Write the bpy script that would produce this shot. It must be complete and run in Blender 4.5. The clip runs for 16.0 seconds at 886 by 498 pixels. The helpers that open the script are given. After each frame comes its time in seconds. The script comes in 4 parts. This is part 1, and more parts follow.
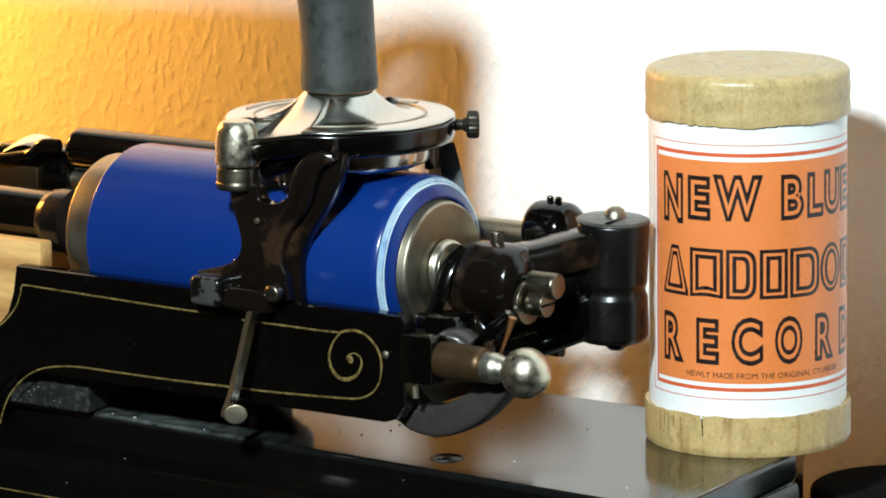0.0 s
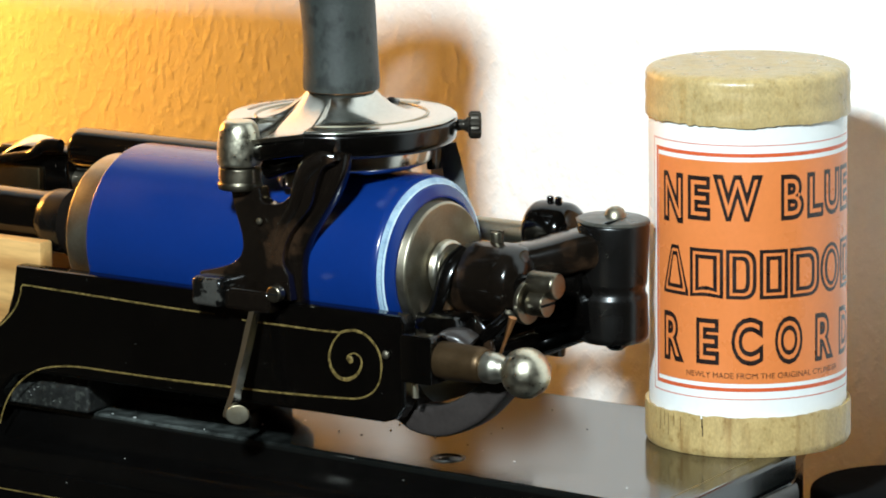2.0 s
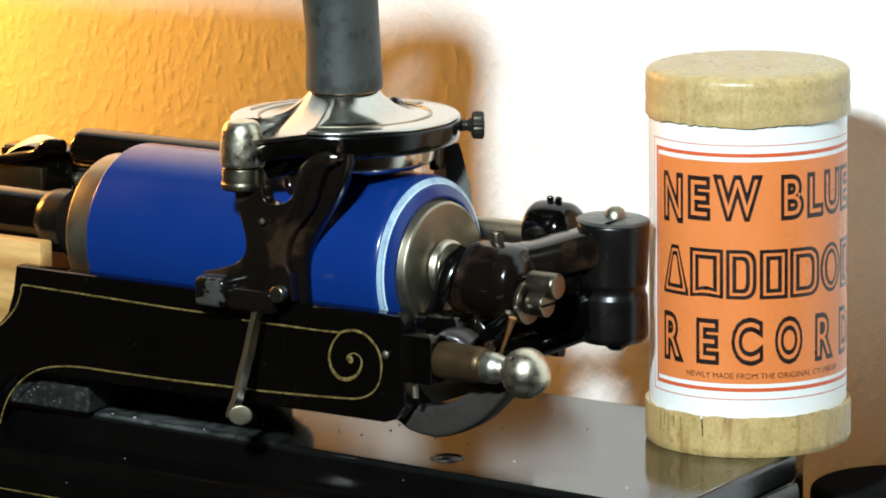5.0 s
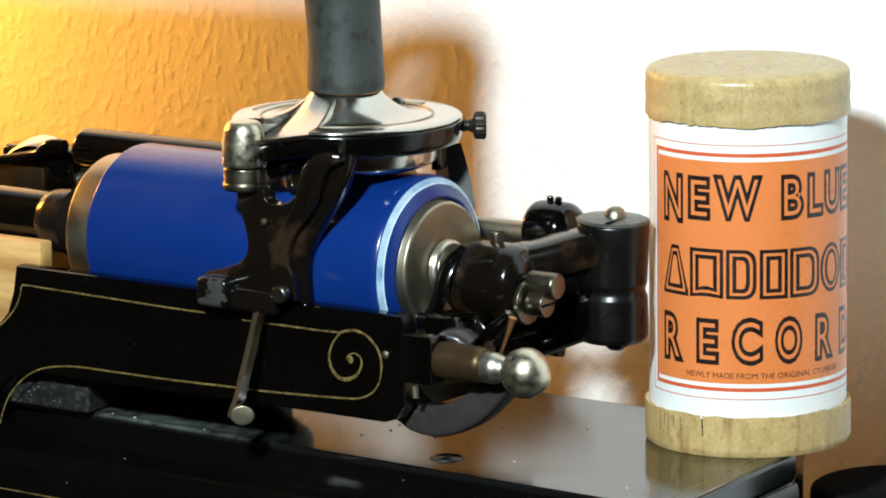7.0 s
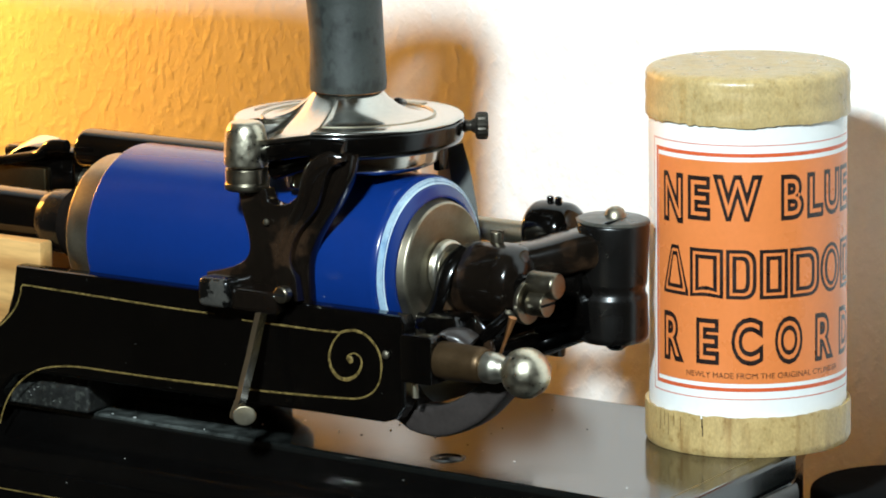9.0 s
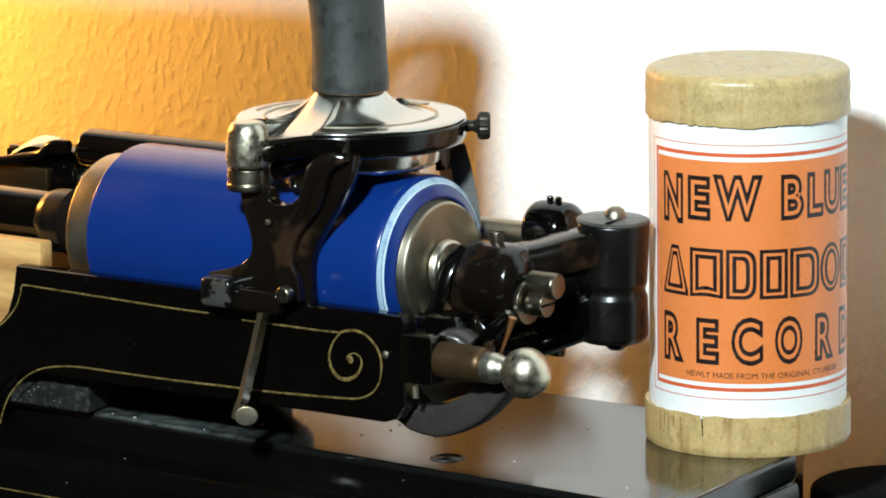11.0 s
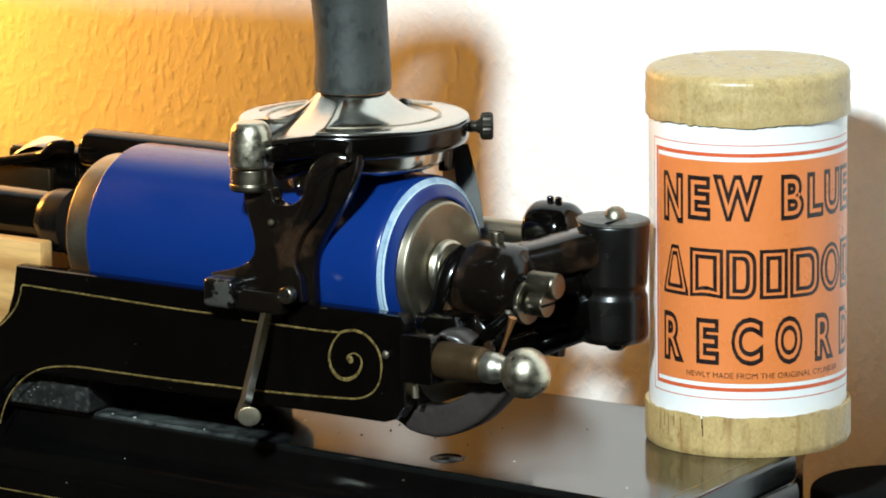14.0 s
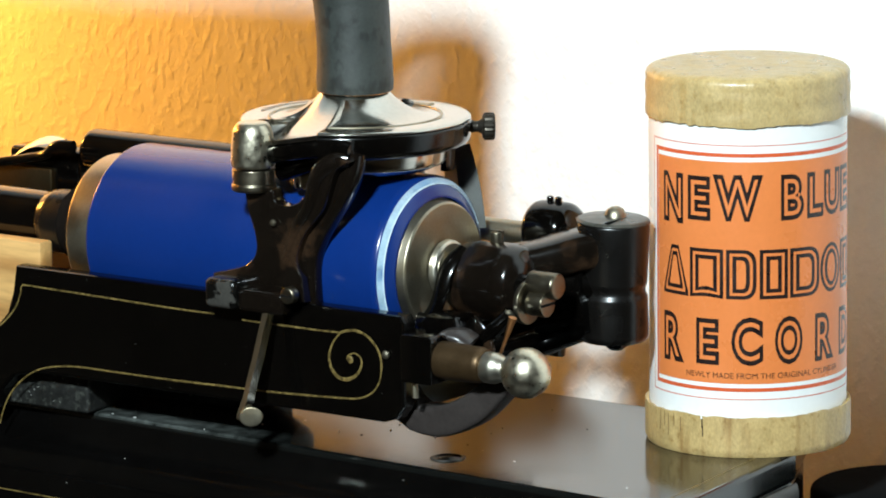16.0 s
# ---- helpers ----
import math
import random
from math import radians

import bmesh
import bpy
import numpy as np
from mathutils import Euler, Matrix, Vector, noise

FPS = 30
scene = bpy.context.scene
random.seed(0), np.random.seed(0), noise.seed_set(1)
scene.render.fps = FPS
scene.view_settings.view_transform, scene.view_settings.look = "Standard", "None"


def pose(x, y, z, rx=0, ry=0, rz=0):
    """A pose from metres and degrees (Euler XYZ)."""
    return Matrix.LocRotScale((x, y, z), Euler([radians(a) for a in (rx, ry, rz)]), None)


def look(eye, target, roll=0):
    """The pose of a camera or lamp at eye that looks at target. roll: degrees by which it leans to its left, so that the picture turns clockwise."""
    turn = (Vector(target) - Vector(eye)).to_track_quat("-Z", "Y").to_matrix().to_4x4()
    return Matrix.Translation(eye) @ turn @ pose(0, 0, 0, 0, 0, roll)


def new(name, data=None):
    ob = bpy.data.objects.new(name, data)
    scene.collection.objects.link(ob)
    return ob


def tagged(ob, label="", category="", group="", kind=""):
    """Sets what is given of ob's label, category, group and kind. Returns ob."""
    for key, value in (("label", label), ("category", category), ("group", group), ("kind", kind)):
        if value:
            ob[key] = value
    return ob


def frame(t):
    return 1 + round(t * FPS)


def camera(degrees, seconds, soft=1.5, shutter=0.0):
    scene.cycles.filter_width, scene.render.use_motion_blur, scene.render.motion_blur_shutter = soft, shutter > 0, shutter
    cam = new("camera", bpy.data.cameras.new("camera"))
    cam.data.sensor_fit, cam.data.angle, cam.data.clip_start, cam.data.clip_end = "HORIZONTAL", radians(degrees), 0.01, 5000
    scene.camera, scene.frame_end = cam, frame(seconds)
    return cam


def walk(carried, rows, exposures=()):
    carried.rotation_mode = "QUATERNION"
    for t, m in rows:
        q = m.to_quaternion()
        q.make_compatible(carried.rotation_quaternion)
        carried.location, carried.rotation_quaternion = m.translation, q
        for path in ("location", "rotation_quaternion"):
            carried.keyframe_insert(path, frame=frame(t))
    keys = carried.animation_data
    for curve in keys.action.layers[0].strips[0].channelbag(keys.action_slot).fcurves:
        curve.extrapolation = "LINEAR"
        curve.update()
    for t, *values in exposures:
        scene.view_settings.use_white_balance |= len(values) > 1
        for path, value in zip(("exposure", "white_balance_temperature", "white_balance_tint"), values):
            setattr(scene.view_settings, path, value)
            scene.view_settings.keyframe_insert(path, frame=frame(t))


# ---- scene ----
cam = camera(10.036, 16.0, soft=1.9)
EYE = Vector((0.88626, -1.20849, 0.34021))
AIM = EYE + Vector((-0.5793, 0.7942, -0.18361))
walk(cam, [(0.0, look(EYE, AIM, -0.67)), (16.0, look(EYE, AIM, -0.67))], exposures=[(0.0, 0.0), (16.0, 0.0)])

# ---------------------------------------------------------------- light
world = bpy.data.worlds.new("room_world")
scene.world = world
world.use_nodes = True
world.node_tree.nodes["Background"].inputs[0].default_value = (1.0, 0.72, 0.45, 1)
world.node_tree.nodes["Background"].inputs[1].default_value = 0.015


def area(name, eye, target, size, watts, colour):
    d = bpy.data.lights.new(name, "AREA")
    d.shape, d.size, d.energy, d.color = "DISK", size, watts, colour
    ob = new(name, d)
    ob.matrix_world = look(eye, target)
    return ob


area("white_lamp", (0.36, -0.90, 0.64), (-0.02, 0.0, 0.08), 0.10, 24.3, (0.80, 0.955, 1.0))
area("warm_lamp", (-0.45, 0.00, 0.19), (-0.37, 0.138, 0.10), 0.08, 2.25, (1.0, 0.43, 0.06))

# ---------------------------------------------------------------- materials


def node_material(name, colour, rough=0.5, metal=0.0, vary=0.12, scale=60.0, bump=0.0, bump_scale=300.0,
                  rough_vary=0.1, coat=0.0, specks=None, stretch=(1, 1, 1)):
    """A surface with two scales of colour variation, uneven gloss, fine relief and, if asked, specks of dust."""
    m = bpy.data.materials.new(name)
    m.use_nodes = True
    nt = m.node_tree
    b = nt.nodes["Principled BSDF"]
    co = nt.nodes.new("ShaderNodeTexCoord")
    mp = nt.nodes.new("ShaderNodeMapping")
    mp.inputs["Scale"].default_value = stretch
    nt.links.new(co.outputs["Object"], mp.inputs[0])
    n1, n2 = nt.nodes.new("ShaderNodeTexNoise"), nt.nodes.new("ShaderNodeTexNoise")
    n1.inputs["Scale"].default_value, n1.inputs["Detail"].default_value = scale, 4
    n2.inputs["Scale"].default_value, n2.inputs["Detail"].default_value = scale * 9, 3
    for n in (n1, n2):
        nt.links.new(mp.outputs[0], n.inputs["Vector"])
    add = nt.nodes.new("ShaderNodeMath")
    add.operation = "ADD"
    nt.links.new(n1.outputs["Fac"], add.inputs[0])
    nt.links.new(n2.outputs["Fac"], add.inputs[1])
    ramp = nt.nodes.new("ShaderNodeMapRange")
    ramp.inputs["From Min"].default_value, ramp.inputs["From Max"].default_value = 0.6, 1.4
    ramp.inputs["To Min"].default_value, ramp.inputs["To Max"].default_value = 1 - vary, 1 + vary
    nt.links.new(add.outputs[0], ramp.inputs[0])
    mul = nt.nodes.new("ShaderNodeMix")
    mul.data_type, mul.blend_type = "RGBA", "MULTIPLY"
    mul.inputs[0].default_value = 1.0
    mul.inputs[6].default_value = (*colour, 1)
    nt.links.new(ramp.outputs[0], mul.inputs[7])
    out = mul.outputs[2]
    rr = nt.nodes.new("ShaderNodeMapRange")
    rr.inputs["From Min"].default_value, rr.inputs["From Max"].default_value = 0.3, 0.7
    rr.inputs["To Min"].default_value = max(0.02, rough - rough_vary)
    rr.inputs["To Max"].default_value = min(1, rough + rough_vary)
    nt.links.new(n1.outputs["Fac"], rr.inputs[0])
    rough_out = rr.outputs[0]
    if specks:
        amount, size, dust = specks
        v = nt.nodes.new("ShaderNodeTexVoronoi")
        v.inputs["Scale"].default_value = size
        nt.links.new(co.outputs["Object"], v.inputs["Vector"])
        wn = nt.nodes.new("ShaderNodeMath")
        wn.operation = "LESS_THAN"
        wn.inputs[1].default_value = amount
        nt.links.new(v.outputs["Distance"], wn.inputs[0])
        wh = nt.nodes.new("ShaderNodeTexWhiteNoise")
        nt.links.new(v.outputs["Position"], wh.inputs["Vector"])
        few = nt.nodes.new("ShaderNodeMath")
        few.operation = "GREATER_THAN"
        few.inputs[1].default_value = 0.95
        nt.links.new(wh.outputs["Value"], few.inputs[0])
        both = nt.nodes.new("ShaderNodeMath")
        both.operation = "MULTIPLY"
        nt.links.new(wn.outputs[0], both.inputs[0])
        nt.links.new(few.outputs[0], both.inputs[1])
        mx = nt.nodes.new("ShaderNodeMix")
        mx.data_type = "RGBA"
        nt.links.new(both.outputs[0], mx.inputs[0])
        nt.links.new(out, mx.inputs[6])
        mx.inputs[7].default_value = (*dust, 1)
        out = mx.outputs[2]
    nt.links.new(out, b.inputs["Base Color"])
    nt.links.new(rough_out, b.inputs["Roughness"])
    b.inputs["Metallic"].default_value = metal
    b.inputs["Coat Weight"].default_value = coat
    b.inputs["Coat Roughness"].default_value = 0.05
    if bump:
        n3 = nt.nodes.new("ShaderNodeTexNoise")
        n3.inputs["Scale"].default_value, n3.inputs["Detail"].default_value = bump_scale, 5
        nt.links.new(mp.outputs[0], n3.inputs["Vector"])
        bp = nt.nodes.new("ShaderNodeBump")
        bp.inputs["Strength"].default_value, bp.inputs["Distance"].default_value = 1.0, bump * 0.001
        nt.links.new(n3.outputs["Fac"], bp.inputs["Height"])
        nt.links.new(bp.outputs[0], b.inputs["Normal"])
    return m


ENAMEL = node_material("black_enamel", (0.0014, 0.0011, 0.0009), 0.13, 0, 0.3, 40, 0.05, 260, 0.07,
                       specks=(0.10, 700, (0.10, 0.095, 0.085)))
GRIMY = node_material("dusty_iron", (0.012, 0.012, 0.011), 0.45, 0, 0.6, 160, 0.08, 300, 0.1, specks=(0.2, 1100, (0.35, 0.35, 0.33)))
EBONY = node_material("ebonised_moulding", (0.0018, 0.0016, 0.0015), 0.2, 0, 0.3, 30, 0.03, 120, 0.06, specks=(0.10, 350, (0.2, 0.19, 0.17)))
LACQUER = node_material("black_lacquer", (0.0045, 0.0050, 0.0046), 0.13, 0, 0.3, 30, 0.02, 120, 0.04,
                        specks=(0.10, 300, (0.25, 0.24, 0.22)))
NICKEL = node_material("nickel_plate", (0.62, 0.59, 0.53), 0.16, 1.0, 0.12, 90, 0.03, 300, 0.08)
WORN = node_material("worn_nickel", (0.62, 0.58, 0.48), 0.36, 1.0, 0.10, 260, 0.03, 600, 0.06)
GREY = node_material("grey_iron", (0.11, 0.112, 0.105), 0.45, 0.3, 0.15, 90)
STEEL = node_material("dull_nickel", (0.39, 0.345, 0.26), 0.40, 1.0, 0.12, 120, 0.02, 400, 0.06)
AGED = node_material("aged_nickel", (0.19, 0.165, 0.12), 0.34, 1.0, 0.2, 200, 0.03, 400, 0.08)
COPPER = node_material("copper_wire", (0.55, 0.26, 0.11), 0.4, 1.0, 0.15, 300)
BRASS = node_material("tarnished_brass", (0.115, 0.082, 0.042), 0.38, 1.0, 0.12, 90, 0.02, 500, 0.04)
GOLD = node_material("gold_paint", (0.20, 0.138, 0.042), 0.5, 0.3, 0.9, 500, 0.03, 900, 0.1)
BLUE = node_material("blue_celluloid", (0.003, 0.022, 0.140), 0.22, 0, 0.06, 50, 0.012, 500, 0.04)
PALE = node_material("pale_rim_print", (0.33, 0.45, 0.54), 0.35, 0, 0.3, 260)
WHITE_EDGE = node_material("white_rim_print", (0.55, 0.66, 0.72), 0.3, 0, 0.15, 200)
SLEEVE = node_material("brown_brass", (0.085, 0.050, 0.023), 0.45, 0.75, 0.2, 150, 0.03, 500, 0.06)
BALL = node_material("pitted_nickel", (0.66, 0.60, 0.46), 0.33, 1.0, 0.25, 420, 0.04, 700, 0.08)
DARKBRASS = node_material("blackened_brass", (0.045, 0.038, 0.030), 0.42, 0.8, 0.2, 200, 0.03, 500, 0.06)
RUBBER = node_material("grey_rubber", (0.027, 0.031, 0.028), 0.55, 0, 0.25, 90, 0.10, 500, 0.08)
HORN = node_material("horn_enamel", (0.02, 0.02, 0.02), 0.35, 0, 0.2, 30)
KRAFT = node_material("kraft_card", (0.49, 0.352, 0.160), 0.36, 0, 0.26, 170, 0.28, 330, 0.12, stretch=(1, 1, 0.65))
PAPER = node_material("white_paper", (0.80, 0.79, 0.77), 0.33, 0, 0.03, 60, 0.02, 700)
ORANGE = node_material("orange_print", (0.70, 0.20, 0.055), 0.33, 0, 0.05, 60, 0.02, 700)
RED = node_material("red_print", (0.62, 0.10, 0.03), 0.33, 0, 0.08, 100)
INK = node_material("black_print", (0.016, 0.009, 0.008), 0.33, 0, 0.2, 300)
WOOD = node_material("light_wood", (0.60, 0.34, 0.12), 0.5, 0, 0.3, 60, 0.1, 150, 0.1, stretch=(0.15, 1, 1))
DARKWOOD = node_material("dark_wood", (0.02, 0.013, 0.009), 0.5, 0, 0.3, 40, 0.1, 150, 0.1, stretch=(0.15, 1, 1))
DARK = node_material("dark_plastic", (0.008, 0.008, 0.008), 0.4, 0, 0.2, 60)
DARK.node_tree.nodes["Principled BSDF"].inputs["Specular IOR Level"].default_value = 0.0
ENAMEL.node_tree.nodes["Principled BSDF"].inputs["Specular IOR Level"].default_value = 0.5
EBONY.node_tree.nodes["Principled BSDF"].inputs["Specular IOR Level"].default_value = 0.3
LACQUER.node_tree.nodes["Principled BSDF"].inputs["Specular IOR Level"].default_value = 0.68
# black enamel with the room's brown reflections painted into its colour
BROWN_SHEEN = node_material("brown_sheen_enamel", (0.0050, 0.0034, 0.0024), 0.16, 0, 0.3, 60, 0.08, 160, 0.07)
DUSTPLATE = node_material("dusty_plate", (0.050, 0.048, 0.040), 0.34, 0, 0.35, 180, 0.06, 300, 0.1)
HOOKPAINT = node_material("matt_iron", (0.032, 0.026, 0.024), 0.36, 0, 0.25, 90, 0.05, 260, 0.08)
POSTPAINT = node_material("dulled_post_enamel", (0.0036, 0.0030, 0.0026), 0.27, 0, 0.35, 60, 0.08, 260, 0.1, specks=(0.10, 900, (0.12, 0.11, 0.10)))
UMBER = node_material("umber_stain", (0.16, 0.09, 0.035), 0.5, 0, 0.3, 300)
MATTBLACK = node_material("worn_black_stain", (0.020, 0.017, 0.014), 0.36, 0, 0.35, 60, 0.06, 160, 0.1)
ROOM = node_material("room_paint", (0.17, 0.125, 0.08), 0.8, 0, 0.05, 5)


def streaked(m, scale, stretch, low, high, tint):
    """Adds irregular stains, wear or painted reflections to a surface: long, soft-edged runs of another tint."""
    nt = m.node_tree
    b = nt.nodes["Principled BSDF"]
    src = b.inputs["Base Color"].links[0].from_socket
    co, mp, n = nt.nodes.new("ShaderNodeTexCoord"), nt.nodes.new("ShaderNodeMapping"), nt.nodes.new("ShaderNodeTexNoise")
    mp.inputs["Scale"].default_value = stretch
    n.inputs["Scale"].default_value, n.inputs["Detail"].default_value = scale, 5
    nt.links.new(co.outputs["Object"], mp.inputs[0])
    nt.links.new(mp.outputs[0], n.inputs["Vector"])
    r = nt.nodes.new("ShaderNodeMapRange")
    r.interpolation_type = "SMOOTHSTEP"
    r.inputs["From Min"].default_value, r.inputs["From Max"].default_value = low, high
    nt.links.new(n.outputs["Fac"], r.inputs[0])
    mx = nt.nodes.new("ShaderNodeMix")
    mx.data_type, mx.blend_type = "RGBA", "MULTIPLY"
    nt.links.new(r.outputs[0], mx.inputs[0])
    nt.links.new(src, mx.inputs[6])
    mx.inputs[7].default_value = (*tint, 1)
    mx.clamp_result = False
    nt.links.new(mx.outputs[2], b.inputs["Base Color"])


CHIPPED = node_material("chipped_enamel", (0.045, 0.042, 0.037), 0.3, 0, 0.3, 60, 0.05, 260, 0.09)
streaked(CHIPPED, 170, (1, 1, 1), 0.47, 0.53, (0.05, 0.05, 0.05))
CAPCARD = node_material("stained_card", (0.47, 0.325, 0.135), 0.42, 0, 0.26, 170, 0.28, 330, 0.12, stretch=(1, 1, 0.65))
streaked(GRIMY, 620, (1, 1, 1), 0.48, 0.80, (5.0, 5.2, 4.8))
# patches of brown reflection, put into the enamel's colour
streaked(BROWN_SHEEN, 55, (1, 1, 1), 0.50, 0.58, (4.6, 3.6, 2.8))
streaked(CAPCARD, 190, (1, 1, 0.12), 0.48, 0.78, (0.55, 0.42, 0.30))
streaked(CAPCARD, 480, (1, 1, 0.8), 0.55, 0.75, (0.7, 0.62, 0.5))
streaked(KRAFT, 330, (1, 1, 0.10), 0.48, 0.80, (0.78, 0.72, 0.60))
streaked(KRAFT, 120, (1, 1, 0.4), 0.5, 0.75, (0.82, 0.78, 0.70))
streaked(KRAFT, 520, (1, 1, 0.8), 0.52, 0.75, (0.82, 0.77, 0.68))
streaked(RUBBER, 260, (1, 1, 0.7), 0.5, 0.66, (0.45, 0.45, 0.45))
streaked(GOLD, 700, (1, 1, 1), 0.48, 0.66, (0.30, 0.26, 0.2))
streaked(WOOD, 90, (0.12, 1, 1), 0.45, 0.7, (0.6, 0.5, 0.4))
streaked(PALE, 60, (1, 1, 1), 0.48, 0.66, (0.55, 0.68, 0.85))
streaked(PALE, 120, (1, 1, 1), 0.52, 0.70, (0.55, 0.65, 0.8))
streaked(STEEL, 70, (1, 1, 1), 0.5, 0.75, (0.75, 0.70, 0.62))


def wall_material():
    """Ingrain wallpaper: smeared blobs of wood chip under white paint."""
    m = node_material("ingrain_wallpaper", (0.80, 0.795, 0.78), 0.75, 0, 0.04, 40)
    nt = m.node_tree
    b = nt.nodes["Principled BSDF"]
    co = nt.nodes.new("ShaderNodeTexCoord")
    mp = nt.nodes.new("ShaderNodeMapping")
    mp.inputs["Scale"].default_value = (1.05, 1.0, 0.82)
    mp.inputs["Rotation"].default_value = (0, radians(20), 0)
    nt.links.new(co.outputs["Object"], mp.inputs[0])
    a, c = nt.nodes.new("ShaderNodeTexNoise"), nt.nodes.new("ShaderNodeTexNoise")
    a.inputs["Scale"].default_value, a.inputs["Detail"].default_value = 270, 2
    a.inputs["Distortion"].default_value = 0.1
    c.inputs["Scale"].default_value, c.inputs["Detail"].default_value = 800, 2
    for n in (a, c):
        nt.links.new(mp.outputs[0], n.inputs["Vector"])
    r = nt.nodes.new("ShaderNodeMapRange")
    r.interpolation_type = "SMOOTHSTEP"
    r.inputs["From Min"].default_value, r.inputs["From Max"].default_value = 0.38, 0.82
    nt.links.new(a.outputs["Fac"], r.inputs[0])
    s = nt.nodes.new("ShaderNodeMath")
    s.operation = "MULTIPLY_ADD"
    s.inputs[1].default_value = 0.12
    nt.links.new(c.outputs["Fac"], s.inputs[0])
    nt.links.new(r.outputs[0], s.inputs[2])
    bp = nt.nodes.new("ShaderNodeBump")
    bp.inputs["Strength"].default_value, bp.inputs["Distance"].default_value = 1.0, 0.00030
    nt.links.new(s.outputs[0], bp.inputs["Height"])
    nt.links.new(bp.outputs[0], b.inputs["Normal"])
    return m


WALLPAPER = wall_material()


def dusty(m, x0, x1, y0, y1, amount):
    """Settled dust on a lacquered top: a patch with a ragged edge where nobody wipes."""
    nt = m.node_tree
    b = nt.nodes["Principled BSDF"]
    src = b.inputs["Base Color"].links[0].from_socket
    co, sep = nt.nodes.new("ShaderNodeTexCoord"), nt.nodes.new("ShaderNodeSeparateXYZ")
    nt.links.new(co.outputs["Object"], sep.inputs[0])
    fac = None
    for axis, lo, hi, soft in (("X", x0, x1, 0.035), ("Y", y0, y1, 0.004)):
        for edge, sign in ((lo, 1), (hi, -1)):
            r = nt.nodes.new("ShaderNodeMapRange")
            r.interpolation_type = "SMOOTHSTEP"
            r.inputs["From Min"].default_value, r.inputs["From Max"].default_value = edge - soft * sign, edge + soft * sign
            nt.links.new(sep.outputs[axis], r.inputs[0])
            if fac is None:
                fac = r.outputs[0]
            else:
                mu = nt.nodes.new("ShaderNodeMath")
                mu.operation = "MULTIPLY"
                nt.links.new(fac, mu.inputs[0])
                nt.links.new(r.outputs[0], mu.inputs[1])
                fac = mu.outputs[0]
    geo, up = nt.nodes.new("ShaderNodeNewGeometry"), nt.nodes.new("ShaderNodeSeparateXYZ")
    nt.links.new(geo.outputs["Normal"], up.inputs[0])
    flat = nt.nodes.new("ShaderNodeMapRange")
    flat.inputs["From Min"].default_value, flat.inputs["From Max"].default_value = 0.15, 0.8
    nt.links.new(up.outputs["Z"], flat.inputs[0])
    mu = nt.nodes.new("ShaderNodeMath")
    mu.operation = "MULTIPLY"
    nt.links.new(fac, mu.inputs[0])
    nt.links.new(flat.outputs[0], mu.inputs[1])
    fac = mu.outputs[0]
    n = nt.nodes.new("ShaderNodeTexNoise")
    n.inputs["Scale"].default_value, n.inputs["Detail"].default_value = 240, 10
    nt.links.new(co.outputs["Object"], n.inputs["Vector"])
    k = nt.nodes.new("ShaderNodeMapRange")
    k.inputs["From Min"].default_value, k.inputs["From Max"].default_value = 0.30, 0.80
    k.inputs["To Max"].default_value = amount
    nt.links.new(n.outputs["Fac"], k.inputs[0])
    mu = nt.nodes.new("ShaderNodeMath")
    mu.operation = "MULTIPLY"
    nt.links.new(fac, mu.inputs[0])
    nt.links.new(k.outputs[0], mu.inputs[1])
    mx = nt.nodes.new("ShaderNodeMix")
    mx.data_type = "RGBA"
    nt.links.new(mu.outputs[0], mx.inputs[0])
    nt.links.new(src, mx.inputs[6])
    mx.inputs[7].default_value = (0.30, 0.33, 0.31, 1)
    nt.links.new(mx.outputs[2], b.inputs["Base Color"])


dusty(LACQUER, -0.114, -0.064, -0.031, -0.010, 0.55)

# ---------------------------------------------------------------- mesh helpers (millimetres)
MM = 0.001


def part(name, bm, material, parent=None, label="", origin=(0, 0, 0), sharp=40, smooth=True):
    """One mesh object under a thing or a part; the mesh is given in millimetres round the origin."""
    me = bpy.data.meshes.new(name)
    bmesh.ops.recalc_face_normals(bm, faces=bm.faces)
    bm.to_mesh(me)
    bm.free()
    me.transform(Matrix.Scale(MM, 4) @ Matrix.Translation(-Vector(origin)))
    if smooth:
        me.polygons.foreach_set("use_smooth", [True] * len(me.polygons))
        me.set_sharp_from_angle(angle=radians(sharp))
    me.materials.append(material)
    ob = new(name, me)
    root = Vector(origin) * MM
    if parent is not None:
        ob.parent = parent
        p, base = parent, Vector((0, 0, 0))
        while p is not None:
            base += p.location
            p = p.parent
        ob.location = root - base
    else:
        ob.location = root
    return tagged(ob, label) if label else ob


def thing(name, origin, label, category, group=""):
    ob = new(name)
    ob.empty_display_size = 0.01
    ob.location = Vector(origin) * MM
    return tagged(ob, label, category, group)


AXES = {"x": Matrix(((0, 0, 1, 0), (1, 0, 0, 0), (0, 1, 0, 0), (0, 0, 0, 1))),
        "y": Matrix(((0, 1, 0, 0), (0, 0, 1, 0), (1, 0, 0, 0), (0, 0, 0, 1))),
        "z": Matrix.Identity(4)}


